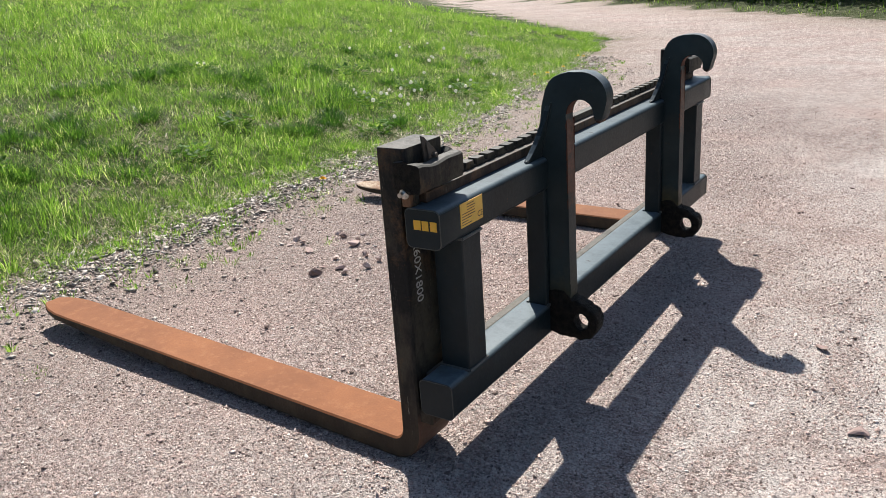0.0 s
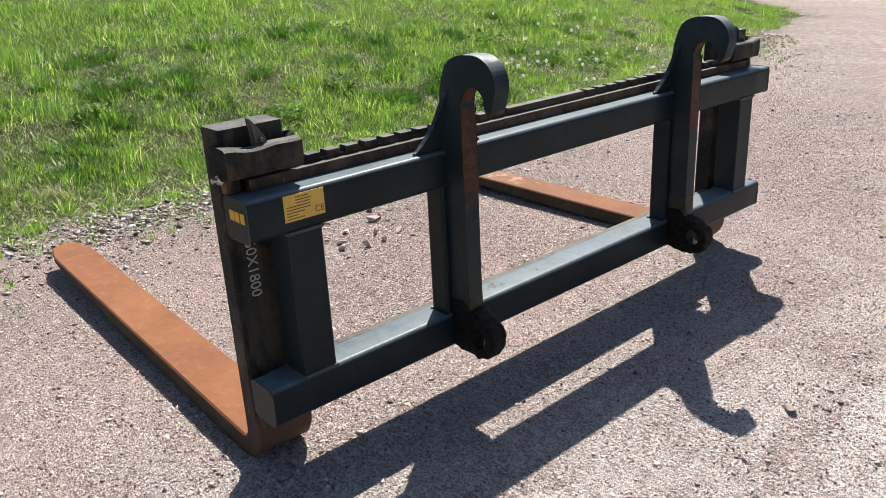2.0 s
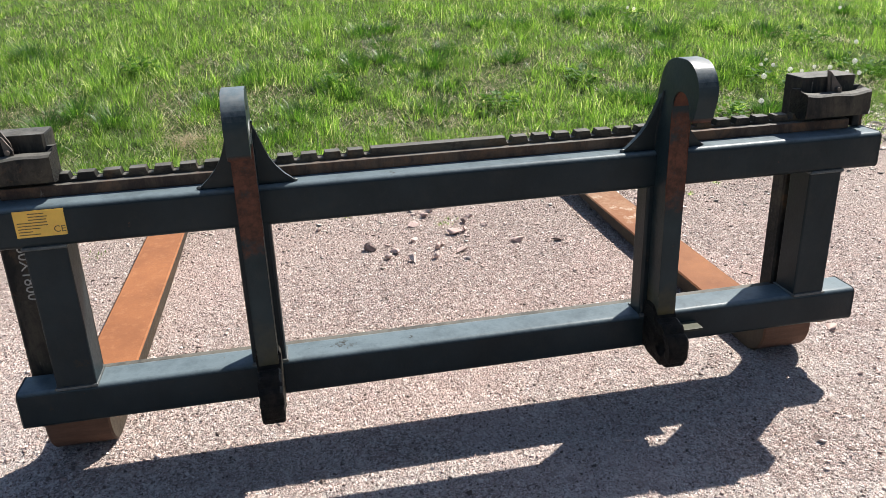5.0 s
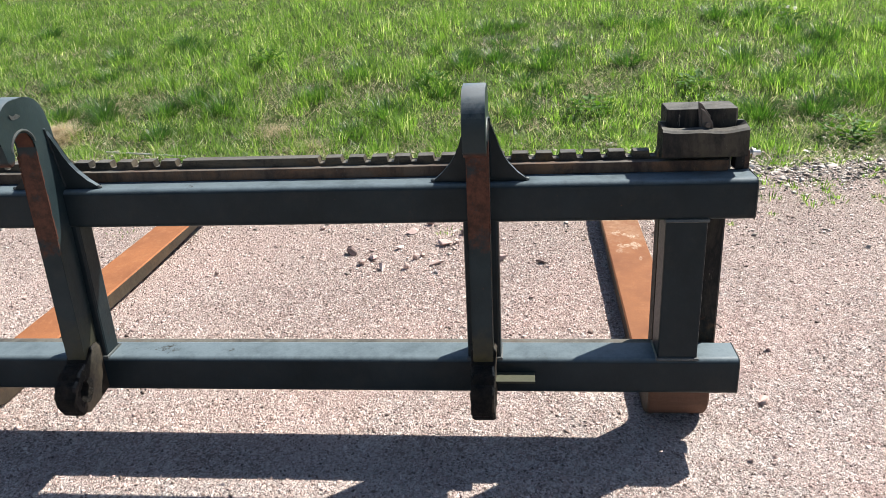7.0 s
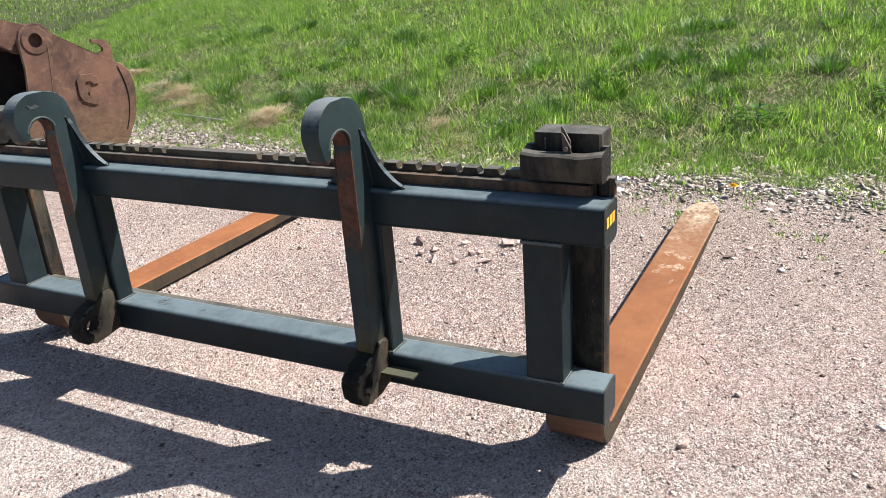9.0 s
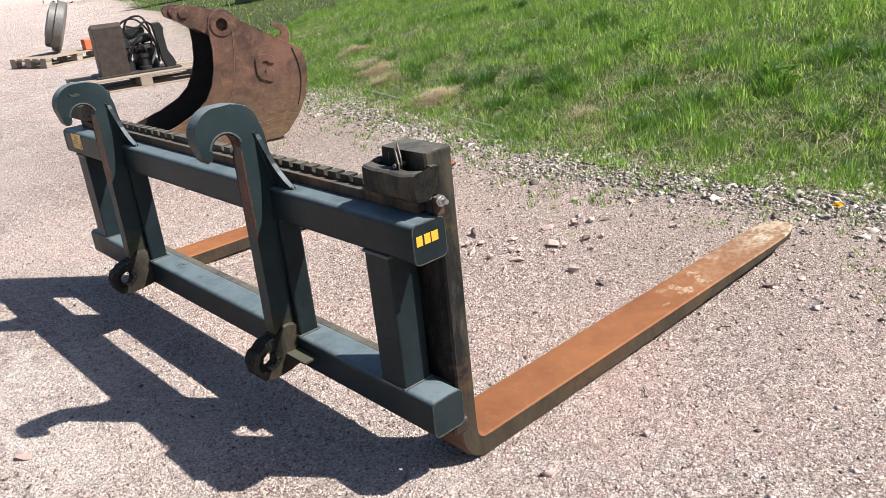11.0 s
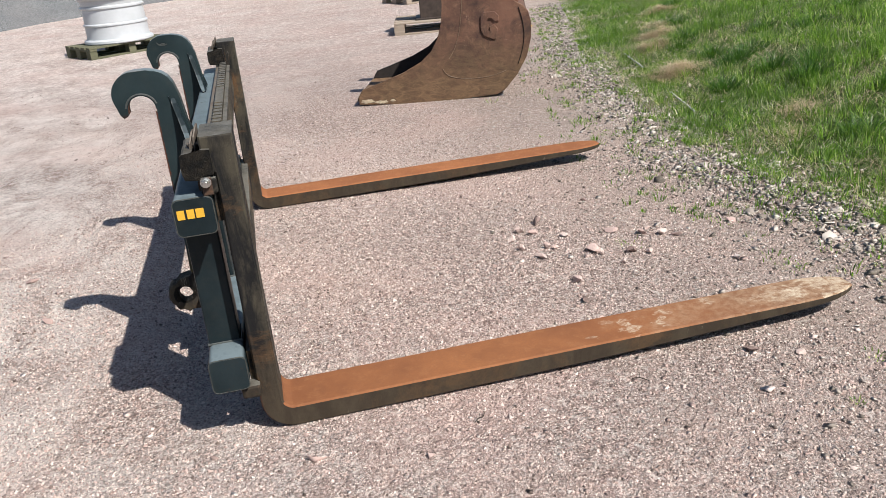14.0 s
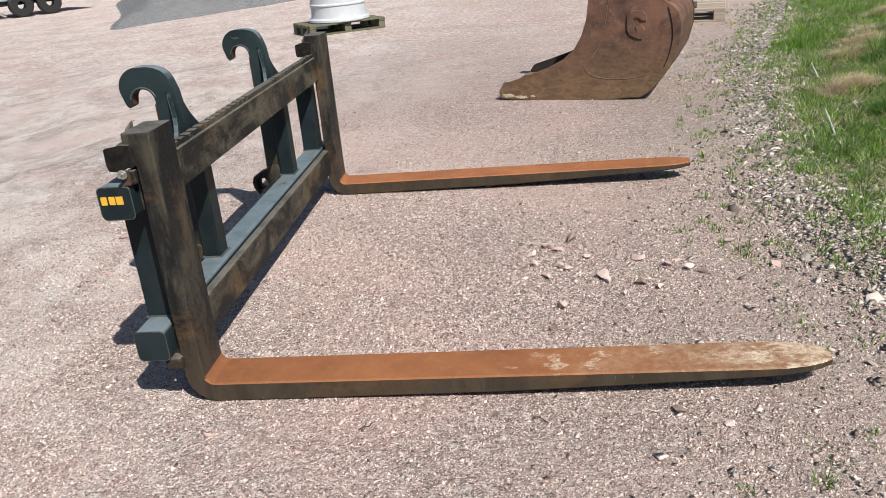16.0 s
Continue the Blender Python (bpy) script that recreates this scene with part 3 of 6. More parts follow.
def toothed_outline(y0, y1, z0, z1, zones, pitch=0.05, gap=0.018, deep=0.014):
    pts = [(y0, z0), (y1, z0), (y1, z1)]
    cuts = []
    for a, b in zones:
        y = a
        while y + gap < b:
            cuts.append(y)
            y += pitch
    for y in reversed(cuts):
        pts += [(y + gap, z1), (y + gap - 0.002, z1 - deep), (y + 0.002, z1 - deep), (y, z1)]
    pts.append((y0, z1))
    return pts


def text_mesh(body, size, m, material, name, parent, depth=0.0006):
    cu = bpy.data.curves.new(name, 'FONT')
    cu.body, cu.size, cu.extrude = body, size, depth
    tmp = bpy.data.objects.new("tmp", cu)
    me = bpy.data.meshes.new_from_object(tmp)
    bpy.data.objects.remove(tmp)
    me.transform(m)
    me.materials.append(material)
    ob = new(name, me)
    ob.parent = parent
    return ob


def hook_outline():
    """Side of a hook plate as (x, z), from its foot up and round the hook."""
    pts = [(-0.848, 0.238), (-0.798, 0.238), (-0.788, 0.262), (-0.786, 0.285), (-0.787, 0.315), (-0.788, 0.36), (-0.789, 0.56), (-0.791, 0.735)]
    for a in range(-10, 196, 12):
        t = radians(a)
        pts.append((-0.756 - 0.038 * math.cos(t), 0.762 + 0.040 * math.sin(t)))
    pts += [(-0.7165, 0.746), (-0.706, 0.741), (-0.697, 0.751)]
    for a in range(-22, 80, 9):
        t = radians(a)
        pts.append((-0.754 + 0.068 * math.cos(t), 0.803 + 0.068 * math.sin(t)))
    pts += [(-0.755, 0.8715), (-0.785, 0.870), (-0.806, 0.866), (-0.824, 0.858), (-0.838, 0.845), (-0.848, 0.826), (-0.858, 0.785), (-0.868, 0.70), (-0.870, 0.65), (-0.870, 0.56), (-0.848, 0.555)]
    return [(x, z if z < 0.762 else 0.762 + (z - 0.762) * 0.935) for x, z in pts]


def ear_outline():
    """The greased lug round the pin hole, flowing out of the plate's foot: (x, z) every ten degrees round the hole."""
    shape = [(-0.866, 0.166), (-0.80, 0.153), (-0.762, 0.149), (-0.732, 0.160), (-0.714, 0.184), (-0.710, 0.210), (-0.721, 0.236), (-0.748, 0.253), (-0.782, 0.264), (-0.802, 0.287), (-0.866, 0.292)]
    rng = random.Random(5)
    pts = []
    for k in range(36):
        c, q = math.cos(radians(10 * k)), math.sin(radians(10 * k))
        r = 0.12
        for (ax, az), (bx, bz) in zip(shape, shape[1:] + shape[:1]):
            ax, az, ex, ez = ax + 0.760, az - 0.204, bx - ax, bz - az
            det = c * ez - q * ex
            if abs(det) > 1e-9:
                t, along = (ax * ez - az * ex) / det, (ax * q - az * c) / det
                if t > 0 and -1e-6 <= along <= 1 + 1e-6:
                    r = min(r, t)
        r += rng.uniform(-0.0018, 0.0018)
        pts.append((-0.760 + r * c, 0.204 + r * q))
    return pts


def build_carriage():
    top = holder("fork_carriage", "dark grey-green painted steel pallet fork carriage standing on gravel", "fork carriage", at=pose(-0.89, 2.244, 0))
    top_inv = top.matrix_world.inverted()

    def put(name, bm, mat, parent=top, label="", smooth=False, bevel=0.0):
        ob = part(name, bm, mat, parent, label, smooth, bevel)
        ob.data.transform(top_inv)
        return ob

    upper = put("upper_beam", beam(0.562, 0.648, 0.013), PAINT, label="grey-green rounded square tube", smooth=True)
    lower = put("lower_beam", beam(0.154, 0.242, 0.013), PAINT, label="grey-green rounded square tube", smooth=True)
    for z0, z1, r in ((0.562, 0.648, 0.013), (0.154, 0.242, 0.013)):
        for y in (Y0 + 0.001, Y1 - 0.001):
            loop = []
            for sx, sz, a0 in ((1, 1, 0), (-1, 1, 90), (-1, -1, 180), (1, -1, 270)):
                for k in range(5):
                    a = radians(a0 + 22.5 * k)
                    loop.append((((FRONT + BACK) / 2 + sx * ((BACK - FRONT) / 2 - r) + r * math.cos(a)), y, (z0 + z1) / 2 + sz * ((z1 - z0) / 2 - r) + r * math.sin(a)))
            put("end_weld", rod(loop + loop[:1], 0.0014, 5), EDGE_WEAR, label="ground-down end weld, paint worn off")
    # toothed upper rail with a lower ledge behind its teeth, and the plain lower rail
    zones = ((1.42, 2.06), (2.34, 3.07))
    put("rail_bar", extrude([(-0.9635, 0.572), (-0.9325, 0.572), (-0.9325, 0.6752), (-0.944, 0.6752), (-0.9635, 0.6742)], (), lambda u, v, w: Vector((u, Y0 + 0.045 + w, v)), Y1 - Y0 - 0.09),
        RAIL, label="worn brown steel bar with a sloping top", bevel=0.0015)
    put("toothed_rail", extrude(toothed_outline(Y0 + 0.0465, Y1 - 0.0465, 0.6484, 0.6895, zones), (), lambda u, v, w: Vector((-0.951 + w, u, v)), 0.027),
        RAIL, label="worn brown steel rail with notched top edge", bevel=0.0015)
    put("rail_ledge", box((-0.9247, -0.905), (Y0 + 0.046, Y1 - 0.046), (0.6483, 0.6715)), RAIL_RUST, label="rusty ledge below the notches", bevel=0.002)
    put("lower_rail", box((-0.9635, -0.9325), (Y0 + 0.045, Y1 - 0.045), (0.118, 0.232)), RAIL, label="worn brown steel lower rail", bevel=0.006)
    for y0, y1 in ((Y0 + 0.010, Y0 + 0.05), (Y1 - 0.05, Y1 - 0.010)):
        put("rail_foot", box((-0.956, -0.908), (y0, y1), (0.116, 0.1525)), SHANK, label="torn brown rail end under the beam", bevel=0.008)
    # end uprights and the two columns that carry the hooks
    for y0, y1 in ((1.328, 1.409), (3.068, 3.152)):
        put("upright", box((-0.923, -0.8475), (y0, y1), (0.225, 0.585)), PAINT, bevel=0.004)
        for z in (0.2425, 0.5620):
            yy = [(y0, -0.846), (y1, -0.846), (y1, -0.926), (y0, -0.926), (y0, -0.846)]
            put("weld_seam", rod([(x, y, z) for y, x in yy], 0.004, 6), WELD)
    for y in HOOKS:
        put("column", box((-0.906, -0.849), (y - 0.037, y + 0.037), (0.225, 0.585)), PAINT, bevel=0.006)
        put("weld_seam", rod([(-0.847, y - 0.038, 0.2425), (-0.847, y + 0.038, 0.2425), (-0.908, y + 0.038, 0.2425), (-0.908, y - 0.038, 0.2425)], 0.0045, 6), WELD)
        hole = [(-0.760 + 0.0205 * math.cos(radians(a)), 0.204 + 0.0235 * math.sin(radians(a))) for a in range(0, 360, 20)]
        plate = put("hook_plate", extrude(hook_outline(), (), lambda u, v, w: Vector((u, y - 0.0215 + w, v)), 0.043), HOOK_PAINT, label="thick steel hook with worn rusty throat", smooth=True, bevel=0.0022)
        outer = ear_outline()
        rings = []
        for k, (u, v) in enumerate(outer):
            t = 2 * math.pi * k / len(outer)
            iu, iv = -0.760 + 0.0205 * math.cos(t), 0.204 + 0.0235 * math.sin(t)
            ring = []
            for f, s in ((0, -0.75), (0, 0.75), (0.12, 0.98), (0.5, 1.02), (0.9, 1), (1, 0.8), (1, -0.8), (0.9, -1), (0.5, -1.02), (0.12, -0.98)):
                p = Vector((iu + (u - iu) * f, y + (0.0245 + 0.006 * max(0.0, f - 0.4) * (u < -0.80)) * s, iv + (v - iv) * f))
                ring.append(p + 0.0026 * noise.noise_vector(p * 60.0) + 0.0014 * noise.noise_vector(p * 170.0))
            rings.append(ring)
        lump = loft(rings + rings[:1], caps=False)
        bmesh.ops.remove_doubles(lump, verts=lump.verts, dist=0.0001)
        ear = put("ear", lump, BLACK, plate, "greasy black lug with a pin hole and one brown face", smooth=True)
        # faces towards +y take the brown steel colour, except round the hole
        ear.data.materials.append(SHANK)
        for p in ear.data.polygons:
            c = top.matrix_world @ p.center
            if p.normal.y > 0.5 and math.hypot(c.x + 0.760, c.z - 0.204) > 0.031:
                p.material_index = 1
        ring = []
        for a in range(-4, 206, 10):
            t = radians(a)
            c, s = math.cos(t), math.sin(t)
            ring.append([(-0.756 - r * c, yy, 0.762 + (r - 0.001) * s) for r, yy in ((0.0355, y - 0.017), (0.0355, y + 0.017), (0.0395, y + 0.017), (0.0395, y - 0.017))])
        put("throat_liner", loft(ring), RUST_DEEP, plate, "rusty worn throat")
        for s in (-1, 1):
            prof = [(0.018, 0.646), (0.094, 0.646), (0.094, 0.653)]
            prof += [(0.018 + 0.072 * (1 - k) ** 1.0 * (1 - 0.32 * math.sin(math.pi * k)), 0.656 + 0.132 * k) for k in (0.1, 0.25, 0.4, 0.55, 0.7, 0.85, 1.0)]
            g = put("gusset", extrude(prof, (), lambda u, v, w: Vector((-0.875 + w + 0.030 * (v - 0.648) / 0.14, y + s * u, v)), 0.013), PAINT, plate, "curved triangular gusset", bevel=0.0015)
            blob = bmesh.new()
            bmesh.ops.create_icosphere(blob, subdivisions=2, radius=0.0048, matrix=Matrix.Translation((-0.866, y + s * 0.095, 0.651)) @ Matrix.Diagonal((0.9, 1.5, 0.9, 1)))
            put("foot_weld", blob, WELD, plate, "pale weld blob at the gusset foot", smooth=True)
            put("weld_bead", rod([(-0.861 + 0.030 * k, y + s * 0.0225, 0.656 + 0.132 * k) for k in (0, 0.25, 0.5, 0.75, 1.0)], 0.0026, 6), PAINT, plate)
        lip = [(-0.756 - 0.041 * math.cos(radians(a)), 0.762 + 0.0402 * math.sin(radians(a))) for a in range(15, 172, 12)]
        rng = random.Random(int(y * 100))
        for side in (1, -1):
            torn, z = [], 0.56
            while z < 0.752:
                torn.append((-0.7888 - rng.uniform(0.0005, 0.0055), z))
                z += rng.uniform(0.004, 0.011)
            torn = torn + [(-0.7893, z) for z in (0.752, 0.56)]
            put("torn_paint", extrude(torn, (), lambda u, v, w: Vector((u, y + side * (0.0216 + w), v)), 0.0011), RUST_DEEP, plate, "ragged rusty edge of torn paint")
        put("throat_lip", rod([(u, y + 0.0215, v) for u, v in lip], 0.0026, 6), WELD, plate, "pale rubbed throat edge")
    flake = [(-0.766, 0.829), (-0.752, 0.836), (-0.740, 0.833), (-0.728, 0.839), (-0.735, 0.828), (-0.748, 0.823)]
    put("paint_flake", extrude(flake, (), lambda u, v, w: Vector((u, HOOKS[0] + 0.0218 + w + 0.0025 * (v - 0.83) / 0.01, v)), 0.0008), WELD, label="lifted flake of paint")
    put("stop_tab", box((-0.848, -0.805), (2.712, 2.802), (0.203, 0.209)), paint_material("yellow_green_tab_paint", (0.034, 0.036, 0.024), top_sheen=(0.085, 0.088, 0.062)), label="thin pale welded flat bar", bevel=0.001)
    # label plate on the back of the upper beam
    lab = put("label_plate", box((BACK, BACK + 0.0012), (1.325, 1.418), (0.587, 0.641)), LABEL, label="yellow maker's label with printed lines")
    rng = random.Random(3)
    for k, z in enumerate((0.6345, 0.6285, 0.6225, 0.6165, 0.6105, 0.6045, 0.5985, 0.5925)):
        y = 1.352 if k < 3 else 1.330
        stop = 1.395 if k < 6 else 1.372
        put("print_line", box((BACK + 0.0012, BACK + 0.0016), (y, y + (stop - y) * rng.uniform(0.6, 1.0)), (z - 0.0009, z + 0.0009)), INK, lab)
    text_mesh("CE", 0.019, top_inv @ Matrix(((0, 0, 1, BACK + 0.0016), (1, 0, 0, 1.394), (0, 1, 0, 0.594), (0, 0, 0, 1))), INK, "conformity_mark", lab, 0.0002)
    # maker's mark on both beam ends as plain yellow shapes
    for y, s in ((Y0, -1), (Y1, 1)):
        mark = put("emblem", box((-0.910, -0.892), (y + s * 0.0010 - 0.0006, y + s * 0.0010 + 0.0006), (0.603, 0.624)), YELLOW, label="plain yellow block mark")
        for x in (-0.889, -0.868):
            put("emblem_block", box((x, x + 0.0160), (y + s * 0.0010 - 0.0006, y + s * 0.0010 + 0.0006), (0.603, 0.624)), YELLOW, mark)
        # end stop with a bolt
        stop = put("end_stop", box((-0.948, -0.912), (y - s * 0.022 - 0.010, y - s * 0.022 + 0.010), (0.6483, 0.684)), RAIL, label="small rusty stop bracket", bevel=0.004)
        put("bracket_tab", box((-0.938, -0.916), (y - s * 0.008 - 0.006, y - s * 0.008 + 0.006), (0.6484, 0.688)), RAIL_RUST, stop, "rusty tab", bevel=0.002)
        turn = Matrix.Rotation(radians(90), 4, 'X')
        put("bolt_head", tube(0.0095, 0.0095, 0.008, 6, Matrix.Translation((-0.926, y + s * 0.006, 0.680)) @ turn), ZINC, stop, "shiny hexagon nut", bevel=0.001)
        put("washer", tube(0.012, 0.012, 0.002, 20, Matrix.Translation((-0.926, y + s * 0.003, 0.680)) @ turn), ZINC, stop, "thin zinc washer")
        put("bolt_shank", tube(0.0055, 0.0055, 0.036, 14, Matrix.Translation((-0.926, y + s * 0.002, 0.680)) @ turn), ZINC, stop, "threaded bolt end")


build_carriage()


# ---- pallet forks ----
def fork_rings(width, lift, sway):
    """Cross-sections down the shank, round the heel and along the blade, local x backwards from the heel."""
    stations = []
    for z in (0.773, 0.770, 0.705, 0.69, 0.6, 0.4, 0.2, 0.13):
        deep = 0.074 if z > 0.7 else 0.052 if z > 0.3 else 0.054
        stations.append(((-0.0525 + deep / 2 - (0.001 if z < 0.3 else 0), z), (1, 0), deep, width - (0.003 if z > 0.772 else 0)))
    for a in range(0, 91, 10):
        t = radians(a)
        r_out, r_in = 0.085, 0.026 + 0.005 * (1 - a / 90)
        cx, cz = -0.0855, 0.0855
        po = (cx + r_out * math.cos(t), cz - r_out * math.sin(t))
        pi = (cx + r_in * math.cos(t), cz - r_in * math.sin(t))
        stations.append((((po[0] + pi[0]) / 2, (po[1] + pi[1]) / 2), (math.cos(t), -math.sin(t)), r_out - r_in, width))
    for x in (-0.3, -0.6, -0.9, -1.2, -1.42, -1.56, -1.64, -1.70, -1.735, -1.755, -1.766):
        k = (-x - 0.1) / 1.72
        ztop = 0.0595 + (lift - 0.014) * k
        zbot = 0.0005 + lift * k + (0.026 * max(0, (k - 0.45) / 0.55) ** 1.3)
        w = width if x > -1.60 else width * max(0.42, math.sqrt(max(0.0, 1 - ((-x - 1.60) / 0.18) ** 2)))
        stations.append(((x * 0.977, (ztop + zbot) / 2), (0, -1), ztop - zbot, w))
    rings = []
    for (x, z), (nx, nz), th, w in stations:
        b = min(0.0045, th * 0.25, w * 0.25)
        h, v = w / 2, th / 2
        ring = [(h, v - b), (h - b, v), (-h + b, v), (-h, v - b), (-h, -v + b), (-h + b, -v), (h - b, -v), (h, -v + b)]
        rings.append([(x + nx * q, p + sway * max(0.0, -x - 0.1) / 1.62, z + nz * q) for p, q in ring])
    return rings


def build_fork(y, label, lift, sway, rusty):
    top = holder("pallet_fork", label, "pallet fork", "forks on the carriage", at=pose(-0.9455, y, 0))
    w = 0.141
    rings = fork_rings(w, lift, sway)
    cut = 15
    shank = part("shank", loft(rings[:cut + 1]), SHANK, top, "dark scaled steel shank", smooth=True)
    blade = part("blade", loft(rings[cut:]), SHANK, top, "long tapered blade, dark rusty sides", smooth=True)
    for ob in (shank, blade):
        ob.data.materials.append(rusty)
        for p in ob.data.polygons:
            if p.normal.z > 0.35 and p.center.z < 0.13:
                p.material_index = 1
    # hooked lug over the rail, with a dished top
    rings2 = []
    for k in range(17):
        yy = -0.084 + 0.168 * k / 16
        bow = math.sin(math.pi * k / 16)
        wave = 0.0022 * math.sin(k * 0.65 + y) - 0.005 * bow ** 2
        open_to = min(1.0, 1.5 * bow) if 0 < k < 16 else 0.0
        ring = [(0.0, 0.69), (0.0, 0.746), (0.012 + 0.009 * (1 - open_to), 0.748), (0.016 + 0.007 * (1 - open_to), 0.748 - 0.026 * open_to), (0.033, 0.746 - 0.030 * open_to), (0.041, 0.743 + wave), (0.060, 0.741 + wave), (0.066, 0.737 + wave), (0.067, 0.700), (0.063, 0.684), (0.034, 0.680), (0.022, 0.69)]
        rings2.append([(x, yy, z) for x, z in ring])
    lug = part("hook_lug", loft(rings2), SHANK, top, "heavy forged lug hooked over the rail", smooth=True)
    lug.data.materials.append(BLACK)
    lug.data.materials.append(RAIL_RUST)
    for p in lug.data.polygons:
        if abs(p.normal.y) > 0.8:
            p.material_index = 2
        if 0.013 < p.center.x < 0.038 and 0.70 < p.center.z < 0.742:
            p.material_index = 1
    flap = [(-0.011, 0.789), (-0.004, 0.785), (0.012, 0.762), (0.014, 0.728), (-0.006, 0.728)]
    pin = part("latch_handle", join(extrude(flap, (), lambda u, v, w: Vector((0.027 + w + 0.5 * u, u, v)), 0.004), extrude([(u, v if v < 0.75 else v - 0.012) for u, v in flap], (), lambda u, v, w: Vector((0.037 + w + 0.5 * u, u + 0.004, v)), 0.004)), ZINC_DULL, top, "thin upright latch flap", bevel=0.0008)
    part("latch_pin", tube(0.005, 0.005, 0.03, 10, Matrix.Translation((0.036, 0.006, 0.746)) @ Matrix.Rotation(radians(90), 4, 'Y')), ZINC_DULL, pin)
    return top


def scuffed_rust():
    """Orange rust, browner towards the tip, with pale scraped spots where loads have rubbed the blade."""
    n = Nodes("orange_rust_with_pale_scrapes")
    big, mid, fine = n.noise(4.5, 6, 0.7), n.noise(28.0, 6, 0.75), n.noise(240.0, 3, 0.7)
    c = n.mix(n.ramp(big, (0.32, 0.0), (0.68, 1.0)), (0.16, 0.060, 0.025), (0.255, 0.102, 0.039))
    c = n.mix(n.ramp(mid, (0.52, 0.0), (0.74, 0.6)), c, (0.30, 0.138, 0.06))
    c = n.mix(n.ramp(fine, (0.35, 0.5), (0.6, 0.0)), c, (0.17, 0.07, 0.032))
    sep = n.tree.nodes.new("ShaderNodeSeparateXYZ")
    n.link(n.where(), sep.inputs[0])
    tip = n.ramp(n.math('ADD', n.math('MULTIPLY', sep.outputs[0], -0.5), n.math('MULTIPLY', n.math('SUBTRACT', n.noise(9.0, 6, 0.75), 0.5), 0.7)), (0.50, 0.0), (0.80, 0.85))
    c = n.mix(tip, c, n.mix(n.ramp(n.noise(46.0, 6, 0.8), (0.4, 0.0), (0.66, 1.0)), (0.17, 0.095, 0.055), (0.36, 0.26, 0.17)))
    grit = n.noise(75.0, 8, 0.85)
    blot = n.noise(19.0, 4, 0.65, stretch=(0.7, 1.3, 1.0))
    for (x, y), r, k in (((-1.64, 0.0), 0.17, 1.0), ((-1.50, 0.0), 0.12, 0.7), ((-1.30, -0.02), 0.035, 0.9), ((-1.13, 0.015), 0.055, 1.0), ((-1.03, 0.02), 0.06, 0.85), ((-0.97, -0.02), 0.05, 0.5), ((-0.90, 0.04), 0.03, 0.6)):
        m = n.tree.nodes.new("ShaderNodeVectorMath")
        m.operation = 'DISTANCE'
        n.link(n.where(), m.inputs[0])
        m.inputs[1].default_value = (x, y, 0.05)
        near = n.ramp(n.math('ADD', n.math('DIVIDE', m.outputs["Value"], r), n.math('MULTIPLY', n.math('SUBTRACT', blot, 0.5), 4.5)), (0.3, k), (0.55, 0.0))
        c = n.mix(n.math('MULTIPLY', near, n.ramp(grit, (0.42, 0.0), (0.60, 0.8))), c, (0.52, 0.45, 0.34))
    n.bump(n.math('ADD', n.math('MULTIPLY', fine, 0.5), mid), 0.4, 0.002)
    return n.done(c, 0.8, 0.0, 0.25)


fork_a = build_fork(3.142, "long steel pallet fork, rusty orange blade with pale scrapes", 0.030, 0.02, scuffed_rust())
fork_b = build_fork(1.320, "long steel pallet fork, rusty orange blade, size painted on shank", 0.038, 0.055, RUST_TOP)
text_mesh("X60X1800", 0.034, fork_b.matrix_world.inverted() @ Matrix(((0, 0, 1, -0.9449), (0, 1, 0, 1.283), (-1, 0, 0, 0.562), (0, 0, 0, 1))), CHALK, "size_marking", fork_b, 0.0004)


